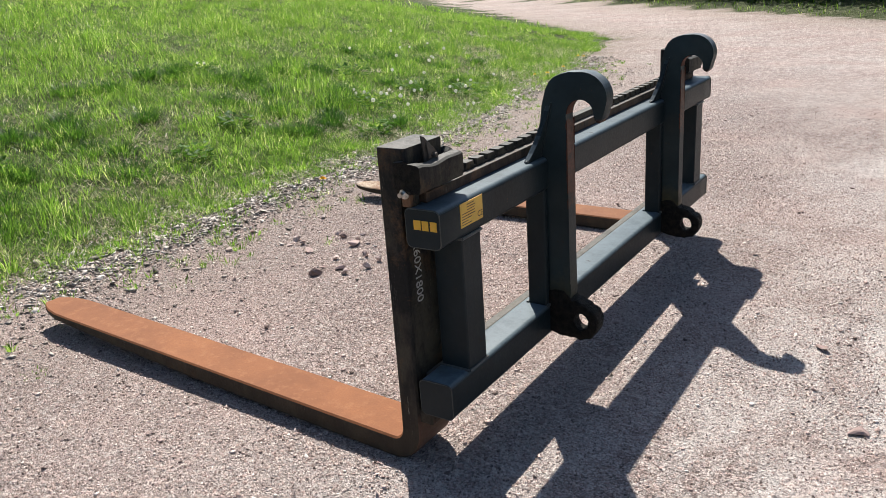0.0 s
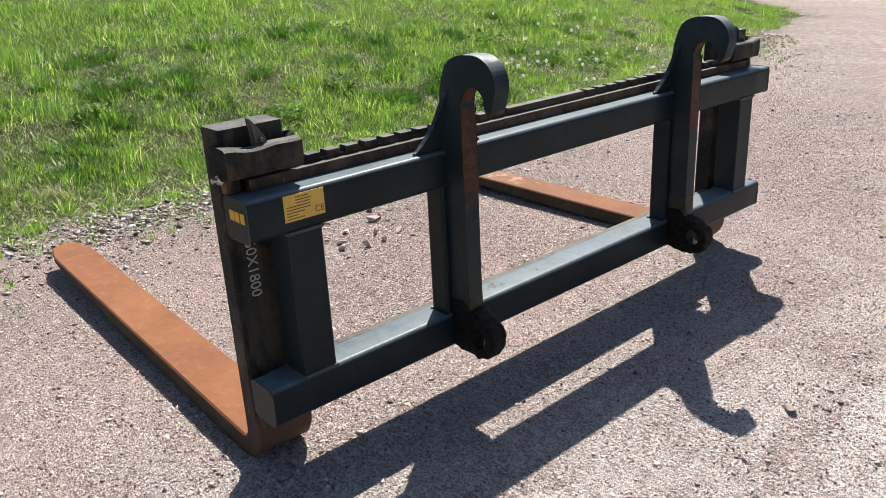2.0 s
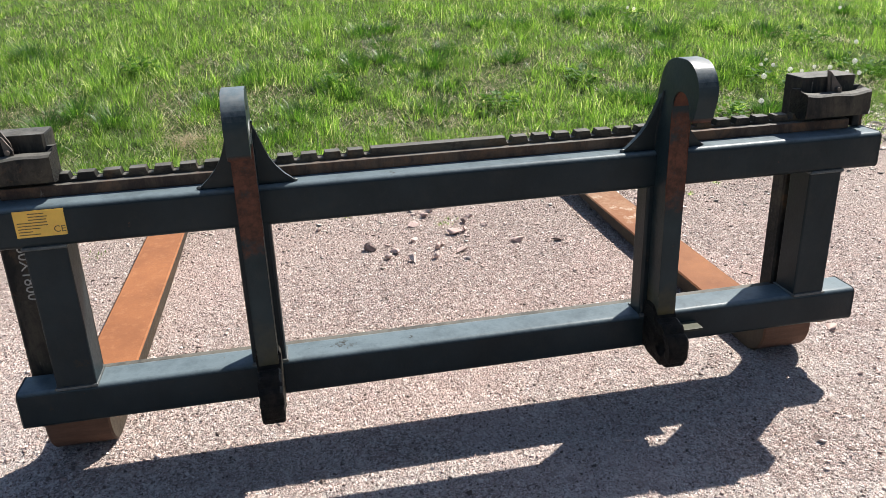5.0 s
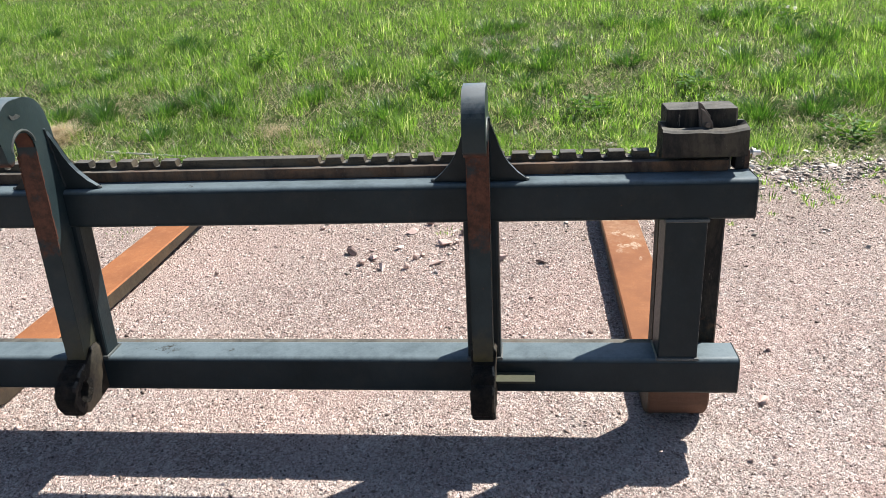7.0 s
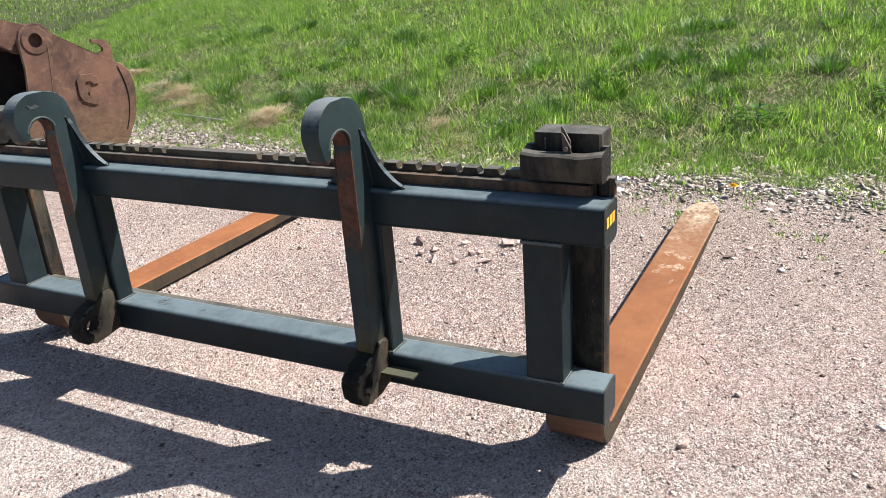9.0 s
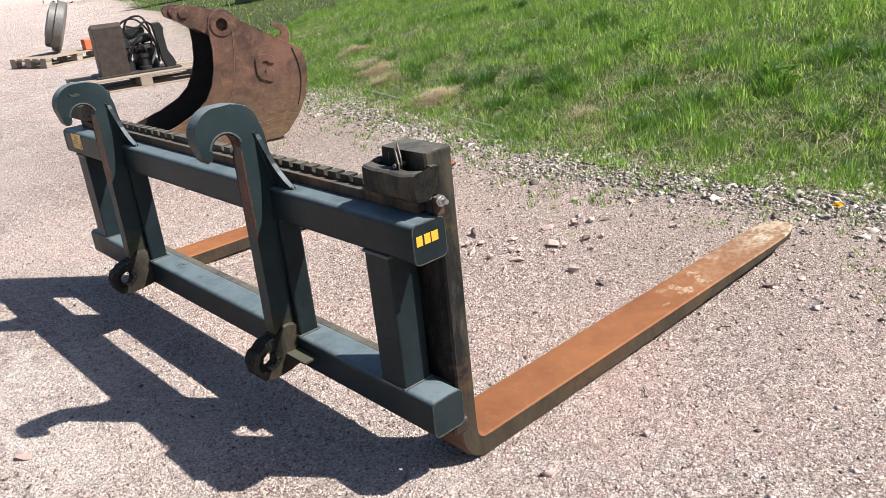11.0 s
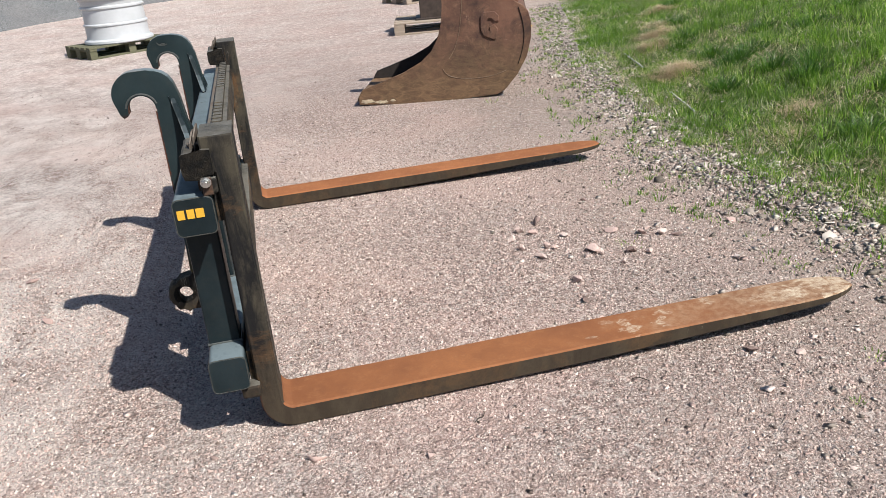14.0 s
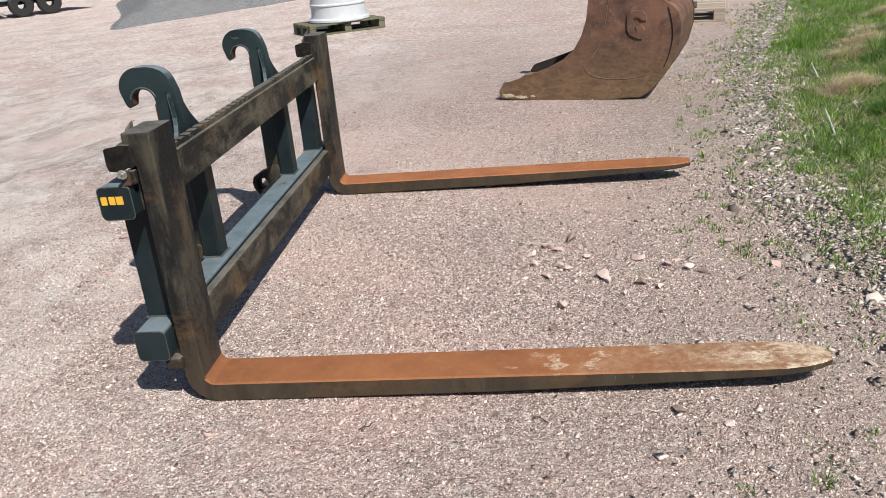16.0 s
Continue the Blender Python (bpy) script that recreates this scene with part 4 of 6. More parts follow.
# ---- excavator bucket ----
def build_bucket():
    top = holder("excavator_bucket", "rusty brown excavator bucket lying on its back edge on gravel", "bucket", at=Matrix.Translation((-1.773, -0.643, 0)) @ Matrix(((-0.955, -0.296, 0, 0), (0.296, -0.955, 0, 0), (0, 0, 1, 0), (0, 0, 0, 1))))
    W = 0.82
    side = [(-0.03, 0.012), (0.25, 0.0), (0.65, 0.0), (0.96, 0.018), (1.02, 0.05), (1.11, 0.15), (1.18, 0.27), (1.215, 0.40), (1.218, 0.50), (1.20, 0.57), (1.165, 0.61),
            (0.96, 0.73), (0.80, 0.83), (0.785, 0.862), (0.755, 0.892), (0.715, 0.902), (0.668, 0.893), (0.632, 0.865), (0.615, 0.82), (0.617, 0.76), (0.622, 0.66), (0.604, 0.54), (0.572, 0.43), (0.52, 0.345),
            (0.44, 0.275), (0.30, 0.212), (0.12, 0.152), (0.0, 0.115), (-0.03, 0.07)]
    hole = [(0.705 + 0.04 * math.cos(radians(a)), 0.806 + 0.043 * math.sin(radians(a))) for a in range(0, 360, 20)]
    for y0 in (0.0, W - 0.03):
        s = part("side_plate", extrude(side, (hole,), lambda u, v, w: Vector((u, y0 + w, v)), 0.03), BUCKET if y0 == 0 else DARK_INNER, top, "thick rusty side plate with a pin eye", bevel=0.004)
        out = -0.006 if y0 == 0 else 0.03
        ring = [(0.705 + 0.075 * math.cos(radians(a)), 0.806 + 0.075 * math.sin(radians(a))) for a in range(0, 360, 20)]
        part("eye_boss", extrude(ring, (hole,), lambda u, v, w: Vector((u, y0 + out + w, v)), 0.006), BUCKET, s, "round boss at the pin eye", bevel=0.003)
        if y0 == 0:
            for pts in (((0.765, 0.80), (0.757, 0.70), (0.744, 0.59), (0.722, 0.47), (0.687, 0.365), (0.64, 0.29)), ((0.59, 0.225), (0.615, 0.185), (0.668, 0.159), (0.76, 0.145), (0.868, 0.146), (0.96, 0.16), (1.036, 0.185))):
                part("weld_seam", rod(curve_points([(u, -0.001, v) for u, v in pts], 4), 0.002, 6), SEAM, s, "pale rubbed weld seam")
    # cast emblem as plain raised shapes
    em = [(0.90, 0.585), (0.975, 0.585), (1.0, 0.555), (1.0, 0.52), (0.965, 0.52), (0.955, 0.545), (0.925, 0.545), (0.91, 0.52), (0.912, 0.47), (0.935, 0.45), (0.935, 0.485), (0.965, 0.50), (0.99, 0.47), (0.975, 0.405), (0.955, 0.40), (0.89, 0.43), (0.872, 0.47), (0.875, 0.56)]
    part("emblem", extrude(em, (), lambda u, v, w: Vector((u, -0.009 + w, v)), 0.009), BUCKET, top, "raised plain cast mark", bevel=0.003)
    # curved shell: floor, round back and top
    path = [(-0.03, 0.012), (0.25, 0.002), (0.65, 0.002), (0.95, 0.02), (1.02, 0.055), (1.11, 0.152), (1.178, 0.27), (1.212, 0.40), (1.214, 0.50), (1.197, 0.565), (1.16, 0.607), (0.96, 0.727), (0.82, 0.80), (0.75, 0.842)]
    inner = []
    for i, (u, v) in enumerate(path):
        a, b = path[max(i - 1, 0)], path[min(i + 1, len(path) - 1)]
        d = Vector((b[0] - a[0], b[1] - a[1])).normalized()
        inner.append((u - d.y * 0.025, v + d.x * 0.025))
    part("shell", extrude(path + inner[::-1], (), lambda u, v, w: Vector((u, 0.03 + w, v)), W - 0.06), BUCKET, top, "curved bucket floor and back", bevel=0.002)
    shell_in = []
    for i, (u, v) in enumerate(inner):
        a, b = inner[max(i - 1, 0)], inner[min(i + 1, len(inner) - 1)]
        d = Vector((b[0] - a[0], b[1] - a[1])).normalized()
        shell_in.append((u - d.y * 0.004, v + d.x * 0.004))
    # thin dark layer over the inner shell, same colour as the far side plate
    part("caked_soil", extrude(inner + shell_in[::-1], (), lambda u, v, w: Vector((u, 0.031 + w, v)), W - 0.062), DARK_INNER, top, "dark layer lining the inside")
    part("cutting_lip", box((-0.045, 0.20), (0.03, W - 0.03), (0.028, 0.058)), BUCKET, top, "worn cutting lip", bevel=0.008)
    rng = random.Random(9)
    bare = plain_material("bare_pale_steel", (0.40, 0.33, 0.23), 0.75, 0, 0.55, 55)
    for cx, cz, rx, rz in ((0.035, 0.034, 0.058, 0.017), (0.135, 0.024, 0.060, 0.013), (0.215, 0.030, 0.022, 0.010)):
        scuff = [(cx + rx * rng.uniform(0.6, 1.1) * math.cos(radians(a)), cz + rz * rng.uniform(0.55, 1.15) * math.sin(radians(a))) for a in range(0, 360, 15)]
        part("bare_patch", extrude(scuff, (), lambda u, v, w: Vector((u, -0.0012 + w, v)), 0.001), bare, top, "pale scraped corner")
    # dark seam near the back edge
    seam = curve_points([(1.135, -0.002, 0.60), (1.16, -0.002, 0.50), (1.165, -0.002, 0.40), (1.145, -0.002, 0.30), (1.115, -0.002, 0.22)], 4)
    part("seam", rod(seam, 0.0028, 6), BLACK, top)
    # lifting hook on top of the back
    lh = [(1.135, 0.615), (1.148, 0.69), (1.138, 0.735), (1.10, 0.762), (1.035, 0.770), (1.03, 0.752), (1.075, 0.738), (1.098, 0.712), (1.092, 0.692), (1.062, 0.686), (1.052, 0.668), (1.09, 0.640)]
    part("lifting_hook", extrude(lh, (), lambda u, v, w: Vector((u, 0.05 + w, v)), 0.025), BUCKET, top, "small welded lifting hook", bevel=0.003)
    # pairs of ears for the hitch, reaching forward over the mouth
    for y0 in (0.13, 0.175, 0.60, 0.645):
        ear = [(0.43, 0.905), (0.455, 0.935), (0.50, 0.945), (0.60, 0.925), (0.70, 0.895), (0.76, 0.86), (0.80, 0.81), (0.74, 0.72), (0.64, 0.735), (0.52, 0.82), (0.44, 0.865)]
        ob = part("hitch_ear", extrude(ear, (), lambda u, v, w: Vector((u, y0 + w, v)), 0.032), BUCKET, top, "hitch ear reaching forward", bevel=0.004)
        part("pin_boss", tube(0.032, 0.032, 0.012, 20, Matrix.Translation((0.50, y0 - 0.004, 0.895)) @ Matrix.Rotation(radians(90), 4, 'X')), BUCKET, ob, bevel=0.003)
    part("cross_tube", tube(0.05, 0.05, W - 0.06, 20, Matrix.Translation((0.705, W / 2, 0.806)) @ Matrix.Rotation(radians(90), 4, 'X')), BUCKET, top, "cross tube between the pin eyes", smooth=True)


build_bucket()


# ---- pallets and what stands on them ----
def build_pallet(m, wood, label):
    top = holder("wooden_pallet", label, "pallet", at=m)

    def board(name, x, y, z, rng):
        ob = part(name, box(x, y, z), wood, top, bevel=0.003)
        return ob
    rng = random.Random(2)
    for y in np.linspace(-0.4, 0.3, 5):
        w = 0.12
        board("deck_board", (-0.6, 0.6), (y - 0.01 + 0.01, y + w), (0.122 + rng.uniform(0, 0.002), 0.144), rng)
    for x in (-0.6, -0.05, 0.5):
        board("cross_board", (x, x + 0.1), (-0.4, 0.42), (0.1, 0.122), rng)
        for y in (-0.4, -0.06, 0.28):
            board("block", (x, x + 0.1), (y, y + 0.13), (0.022, 0.1), rng)
    for y in (-0.4, -0.06, 0.28):
        board("bottom_board", (-0.6, 0.6), (y, y + 0.13), (0.0, 0.022), rng)
    return top


build_pallet(pose(-3.50, -4.60, 0, 0, 0, 167.3) @ Matrix.Diagonal((1.22, 1, 1, 1)), WOOD, "weathered grey wooden pallet on gravel carrying a machine part")
build_pallet(pose(0.58, -6.05, 0.0, 0, 0, 32) @ Matrix.Diagonal((0.9, 0.9, 1, 1)), WOOD_GREEN, "mossy greenish wooden pallet on gravel under a wheel rim")

# wheel rim lying flat
rim_at = pose(0.56, -6.05, 0.145) @ Matrix.Diagonal((0.84, 0.84, 0.92, 1))
rim = holder("wheel_rim", "large silver-white painted steel wheel rim lying flat on a pallet", "wheel rim", at=rim_at)
prof = [(0.490, 0.0), (0.500, 0.012), (0.497, 0.04), (0.455, 0.06), (0.445, 0.10), (0.447, 0.22), (0.462, 0.235), (0.462, 0.25), (0.440, 0.265), (0.435, 0.44), (0.455, 0.455), (0.455, 0.475), (0.435, 0.49), (0.445, 0.53), (0.452, 0.56), (0.492, 0.58), (0.500, 0.61), (0.490, 0.622),
        (0.475, 0.61), (0.436, 0.57), (0.42, 0.44), (0.428, 0.25), (0.43, 0.06), (0.475, 0.03), (0.490, 0.0)]
part("rim_barrel", lathe(prof, 64), WHITE_RIM, rim, "stepped silver rim barrel", smooth=True)
part("centre_disc", lathe([(0.43, 0.20), (0.30, 0.24), (0.14, 0.25), (0.14, 0.235), (0.30, 0.225), (0.43, 0.185)], 48), WHITE_RIM, rim, "dished centre disc", smooth=True)


def build_attachment():
    top = holder("hydraulic_attachment", "dark brown hydraulic machine attachment with black hoses standing on a pallet", "machine attachment", at=pose(-3.55, -4.60, 0.144, 0, 0, 168))
    part("side_plate", extrude([(-0.10, 0), (0.10, 0), (0.10, 0.52), (-0.10, 0.56), (-0.16, 0.52)], (), lambda u, v, w: Vector((-0.17 - w, u - 0.14, v)), 0.30), DARKMETAL, top, "heavy brown side plate", bevel=0.006)
    part("foot_plate", box((-0.52, 0.38), (-0.26, 0.22), (0.0, 0.018)), DARKMETAL, top, "flat foot plate", bevel=0.003)
    part("curved_arm", extrude([(0.24, 0.0), (0.32, 0.0), (0.345, 0.05), (0.32, 0.12), (0.27, 0.20), (0.26, 0.36), (0.28, 0.44), (0.25, 0.50), (0.16, 0.50), (0.19, 0.30), (0.20, 0.10)], (), lambda u, v, w: Vector((u, -0.2 + w, v)), 0.09), RUBBER, top, "black curved steel arm", bevel=0.006)
    part("motor", lathe([(0.0, 0.018), (0.085, 0.018), (0.085, 0.10), (0.06, 0.11), (0.06, 0.26), (0.075, 0.27), (0.075, 0.36), (0.05, 0.37), (0.05, 0.46), (0.0, 0.46)], 24, Matrix.Translation((-0.16, -0.05, 0))), RUBBER, top, "black hydraulic motor", smooth=True)
    part("swivel", lathe([(0.0, 0.018), (0.07, 0.018), (0.07, 0.05), (0.045, 0.06), (0.045, 0.14), (0.06, 0.15), (0.06, 0.19), (0.0, 0.2)], 20, Matrix.Translation((0.02, -0.1, 0))), RUBBER, top, "black swivel", smooth=True)
    part("valve_block", box((-0.14, 0.10), (-0.06, 0.14), (0.36, 0.47)), RUBBER, top, "black valve block", bevel=0.008)
    part("gear_housing", lathe([(0.0, 0.018), (0.14, 0.018), (0.15, 0.04), (0.15, 0.10), (0.12, 0.12), (0.12, 0.19), (0.14, 0.20), (0.14, 0.25), (0.09, 0.28), (0.0, 0.28)], 28, Matrix.Translation((0.06, 0.06, 0))), RUBBER, top, "black round gear housing", smooth=True)
    part("pump", lathe([(0.0, -0.12), (0.06, -0.12), (0.06, 0.02), (0.045, 0.03), (0.045, 0.12), (0.0, 0.12)], 20, Matrix.Translation((0.04, -0.02, 0.33)) @ Matrix.Rotation(radians(80), 4, 'Y')), RUBBER, top, "black hydraulic pump", smooth=True)
    part("clamp", box((-0.05, 0.16), (-0.14, -0.10), (0.24, 0.28)), DARKMETAL, top, "flat dark clamp", bevel=0.006)
    for i, pts in enumerate((((-0.12, -0.05, 0.44), (-0.06, -0.08, 0.56), (0.08, -0.10, 0.58), (0.15, -0.10, 0.42), (0.12, -0.10, 0.22), (0.03, -0.1, 0.14)),
                             ((-0.2, 0.0, 0.42), (-0.1, 0.02, 0.54), (0.06, 0.02, 0.54), (0.2, 0.0, 0.3), (0.14, -0.02, 0.1)),
                             ((-0.14, -0.12, 0.12), (-0.05, -0.17, 0.32), (0.08, -0.17, 0.40), (0.17, -0.15, 0.28), (0.18, -0.13, 0.08)),
                             ((-0.10, -0.10, 0.50), (0.02, -0.12, 0.47), (0.13, -0.11, 0.52), (0.22, -0.12, 0.40)),
                             ((-0.05, -0.1, 0.2), (0.0, -0.16, 0.3), (0.06, -0.14, 0.22), (0.04, -0.12, 0.16)))):
        part("hose", rod(curve_points(pts, 6), 0.012, 8), RUBBER, top, "bent black hydraulic hose", smooth=True)
    part("brace", rod([(0.08, -0.06, 0.02), (0.22, -0.12, 0.30)], 0.014, 8), ZINC, top, "bare steel brace")


build_attachment()


# ---- gravel heap and trailer far off ----
def build_heap():
    rng = np.random.default_rng(8)
    n = 190
    gx, gy = np.meshgrid(np.linspace(-8, 14, n), np.linspace(-36, -8, n))
    base = 0.62 * np.minimum(np.minimum(0.86 * (gx - 4.5) - 0.51 * (gy + 10.2), -0.9 * (gx - 6.4) - 0.43 * (gy + 11.2)), gy + 34)
    z = 1.6 * np.tanh(base / 1.6) + 0.05 * np.sin(gx * 3 + gy * 2.3) + 0.04 * np.sin(gx * 7.7 - gy * 5.1) - 0.03
    z += rng.normal(0, 0.007, z.shape)
    i = np.arange((n - 1) * (n - 1))
    i = i + i // (n - 1)
    raw_mesh("gravel_heap", np.stack([gx.ravel(), gy.ravel(), np.maximum(z, -0.15).ravel()], 1), np.stack([i, i + 1, i + n + 1, i + n], 1), HEAP_GROUND, "low heap of blue-grey crushed stone", "gravel heap")


def heap_material():
    n = Nodes("blue_grey_crushed_stone")
    cell = n.voronoi(70.0, out="Color")
    sep = n.tree.nodes.new("ShaderNodeSeparateXYZ")
    n.link(cell, sep.inputs[0])
    c = n.ramp(sep.outputs[0], (0.0, (0.06, 0.064, 0.068)), (0.5, (0.125, 0.132, 0.137)), (1.0, (0.21, 0.215, 0.22)))
    c = n.mix(n.ramp(n.noise(0.8, 5, 0.6), (0.4, 0.0), (0.7, 0.4)), c, (0.17, 0.158, 0.155))
    n.bump(n.voronoi(70.0), 0.5, 0.012)
    return n.done(c, 0.9, 0.0, 0.2)


HEAP_GROUND = heap_material()
build_heap()


# ---- gravel, stones ----
def value_noise(x, y, size, seed):
    """Smooth random field between 0 and 1 with cells of that size."""
    rng = np.random.default_rng(seed)
    table = rng.random((256, 256))
    u, v = x / size, y / size
    i, j = np.floor(u).astype(int), np.floor(v).astype(int)
    fu, fv = u - i, v - j
    fu, fv = fu * fu * (3 - 2 * fu), fv * fv * (3 - 2 * fv)
    a, b = table[i % 256, j % 256], table[(i + 1) % 256, j % 256]
    c, d = table[i % 256, (j + 1) % 256], table[(i + 1) % 256, (j + 1) % 256]
    return (a * (1 - fu) + b * fu) * (1 - fv) + (c * (1 - fu) + d * fu) * fv


# a flat flake on an off-centre keel
FLAKE_V = np.array([(1, 0.3, 0.35), (-0.25, 0.9, 0.5), (-1, -0.25, 0.3), (0.35, -0.85, 0.45), (0.05, 0.0, -1.0)], float)
FLAKE_F = np.array([(0, 1, 2), (0, 2, 3), (1, 0, 4), (2, 1, 4), (3, 2, 4), (0, 3, 4)])
# a sharper sliver for the finest grit
SLIVER_V = np.array([(1, 0.2, -0.3), (-0.6, 0.9, -0.3), (-0.5, -0.9, -0.3), (0.1, 0.1, 1)], float)
SLIVER_F = np.array([(0, 1, 3), (1, 2, 3), (2, 0, 3)])


# a flat broken slab with a slanted top
_five = [(math.cos(a), math.sin(a)) for a in (0.1, 1.2, 2.6, 3.7, 5.2)]
SLAB_V = np.array([(1.0 * u, 1.0 * v, -0.8) for u, v in _five] + [(0.82 * u, 0.82 * v, 0.8 + 0.35 * u) for u, v in _five], float)
SLAB_F = np.array([(5, 6, 7), (5, 7, 8), (5, 8, 9)] + [f for i in range(5) for f in ((i, (i + 1) % 5, 5 + (i + 1) % 5), (i, 5 + (i + 1) % 5, 5 + i))])


def scatter_chips(name, x, y, size, shape, flat, seed, material, label, category, sink=0.35):
    """Many angular chips at x, y on the ground, in one mesh."""
    rng = np.random.default_rng(seed)
    bv, bf = shape
    n, k = len(x), len(bv)
    v = bv[None] * rng.uniform(0.55, 1.25, (n, k, 1)) * (size[:, None] * rng.uniform(0.6, 1.3, (n, 3)))[:, None, :]
    v[:, :, 2] *= flat
    a = rng.uniform(0, 2 * np.pi, n)
    t = rng.normal(0, 0.42, n)
    v[:, :, 0], v[:, :, 2] = v[:, :, 0] * np.cos(t)[:, None] - v[:, :, 2] * np.sin(t)[:, None], v[:, :, 0] * np.sin(t)[:, None] + v[:, :, 2] * np.cos(t)[:, None]
    v[:, :, 0], v[:, :, 1] = v[:, :, 0] * np.cos(a)[:, None] - v[:, :, 1] * np.sin(a)[:, None], v[:, :, 0] * np.sin(a)[:, None] + v[:, :, 1] * np.cos(a)[:, None]
    v[:, :, 0] += x[:, None]
    v[:, :, 1] += y[:, None]
    v[:, :, 2] += (height(x, y) + size * flat * sink)[:, None]
    f = bf[None] + (np.arange(n) * k)[:, None, None]
    return raw_mesh(name, v.reshape(-1, 3), f.reshape(-1, 3), material, label, category)


def build_gravel():
    rng = np.random.default_rng(21)
    # fine chips all over the near yard, thinning out with distance
    n = 300000
    x, y = rng.normal(-1.15, 1.25, n), rng.normal(2.5, 1.9, n)
    keep = (x < 1.4) & (y > -3.0) & (y < 6.2) & (lawn_depth(x, y) < 0.12) & (rng.random(n) < 0.5 + 0.7 * value_noise(x, y, 0.35, 4))
    x, y = x[keep], y[keep]
    size = 0.0023 * np.exp(rng.normal(0, 0.36, len(x))) + 0.0004
    scatter_chips("gravel_chips", x, y, size, (SLIVER_V, SLIVER_F), 1.0, 5, PEBBLE, "fine pinkish granite chips strewn over the yard", "gravel", 0.25)
    # coarser angular chips packed between and around the forks
    n = 56000
    x, y = rng.normal(-1.9, 0.85, n), rng.normal(2.5, 1.5, n)
    keep = (lawn_depth(x, y) < 0.0) & (x < 0.6) & (rng.random(n) < 0.35 + 0.75 * value_noise(x, y, 0.28, 17))
    x, y = x[keep], y[keep]
    scatter_chips("angular_chips", x, y, np.minimum(0.0032 * np.exp(rng.normal(0, 0.38, len(x))), 0.010), (FLAKE_V, FLAKE_F), 0.7, 15, PEBBLE, "angular pinkish gravel packed round the forks", "gravel", 0.15)
    # medium chips
    n = 15000
    x, y = rng.uniform(-3.9, 1.3, n), rng.uniform(-3.5, 7.5, n)
    keep = (lawn_depth(x, y) < 0.1) & (rng.random(n) < 0.2 + 0.8 * value_noise(x, y, 0.6, 9) - 0.25 * np.clip((x + 1.0) / 1.5, 0, 1))
    x, y = x[keep], y[keep]
    scatter_chips("coarse_chips", x, y, 0.0048 * np.exp(rng.normal(0, 0.42, len(x))), (FLAKE_V, FLAKE_F), 0.7, 6, PEBBLE, "scattered larger pink and grey chips", "gravel", 0.2)
    # coarse crushed stone along the lawn
    n = 75000
    y = rng.uniform(-6.0, 9.5, n)
    d = rng.normal(-0.17, 0.17, n)
    x = np.interp(y, EDGE_Y, EDGE_X) - d
    keep = (d > -0.85) & (d < 0.45) & (rng.random(n) < 0.25 + 0.8 * value_noise(x, y, 0.4, 12)) & (rng.random(n) < np.where(np.abs(y - 2) < 5, 1.0, 0.6))
    x, y = x[keep], y[keep]
    size = 0.0064 * np.exp(rng.normal(0, 0.5, len(x)))
    scatter_chips("crushed_stone_edge", x, y, np.minimum(size, 0.020), (FLAKE_V, FLAKE_F), 0.5, 7, EDGESTONE, "pale grey crushed stone along the lawn edge", "crushed stone", 0.45)

    # flat broken slabs among them
    n = 6500
    y = rng.uniform(-6.0, 9.5, n)
    d = rng.normal(-0.14, 0.20, n)
    x = np.interp(y, EDGE_Y, EDGE_X) - d
    keep = (d > -0.95) & (d < 0.4) & (rng.random(n) < 0.15 + 0.95 * value_noise(x, y, 0.45, 19))
    x, y = x[keep], y[keep]
    size = np.clip(0.0115 * np.exp(rng.normal(0, 0.48, len(x))), 0.006, 0.028)
    scatter_chips("broken_slabs", x, y, size, (SLAB_V, SLAB_F), 0.22, 23, EDGESTONE, "flat broken pale grey stones along the lawn edge", "crushed stone", 0.55)

    # smaller loose stone thinning out into the yard
    n = 30000
    y = rng.uniform(-5.0, 8.5, n)
    d = -np.abs(rng.normal(0.0, 0.55, n)) - 0.05
    x = np.interp(y, EDGE_Y, EDGE_X) - d
    keep = rng.random(n) < 0.15 + 0.85 * value_noise(x, y, 0.3, 14) ** 1.5
    x, y = x[keep], y[keep]
    scatter_chips("scattered_stone", x, y, np.minimum(0.0052 * np.exp(rng.normal(0, 0.45, len(x))), 0.018), (FLAKE_V, FLAKE_F), 0.55, 8, EDGESTONE, "loose crushed stone scattered from the lawn edge", "crushed stone", 0.3)


build_gravel()


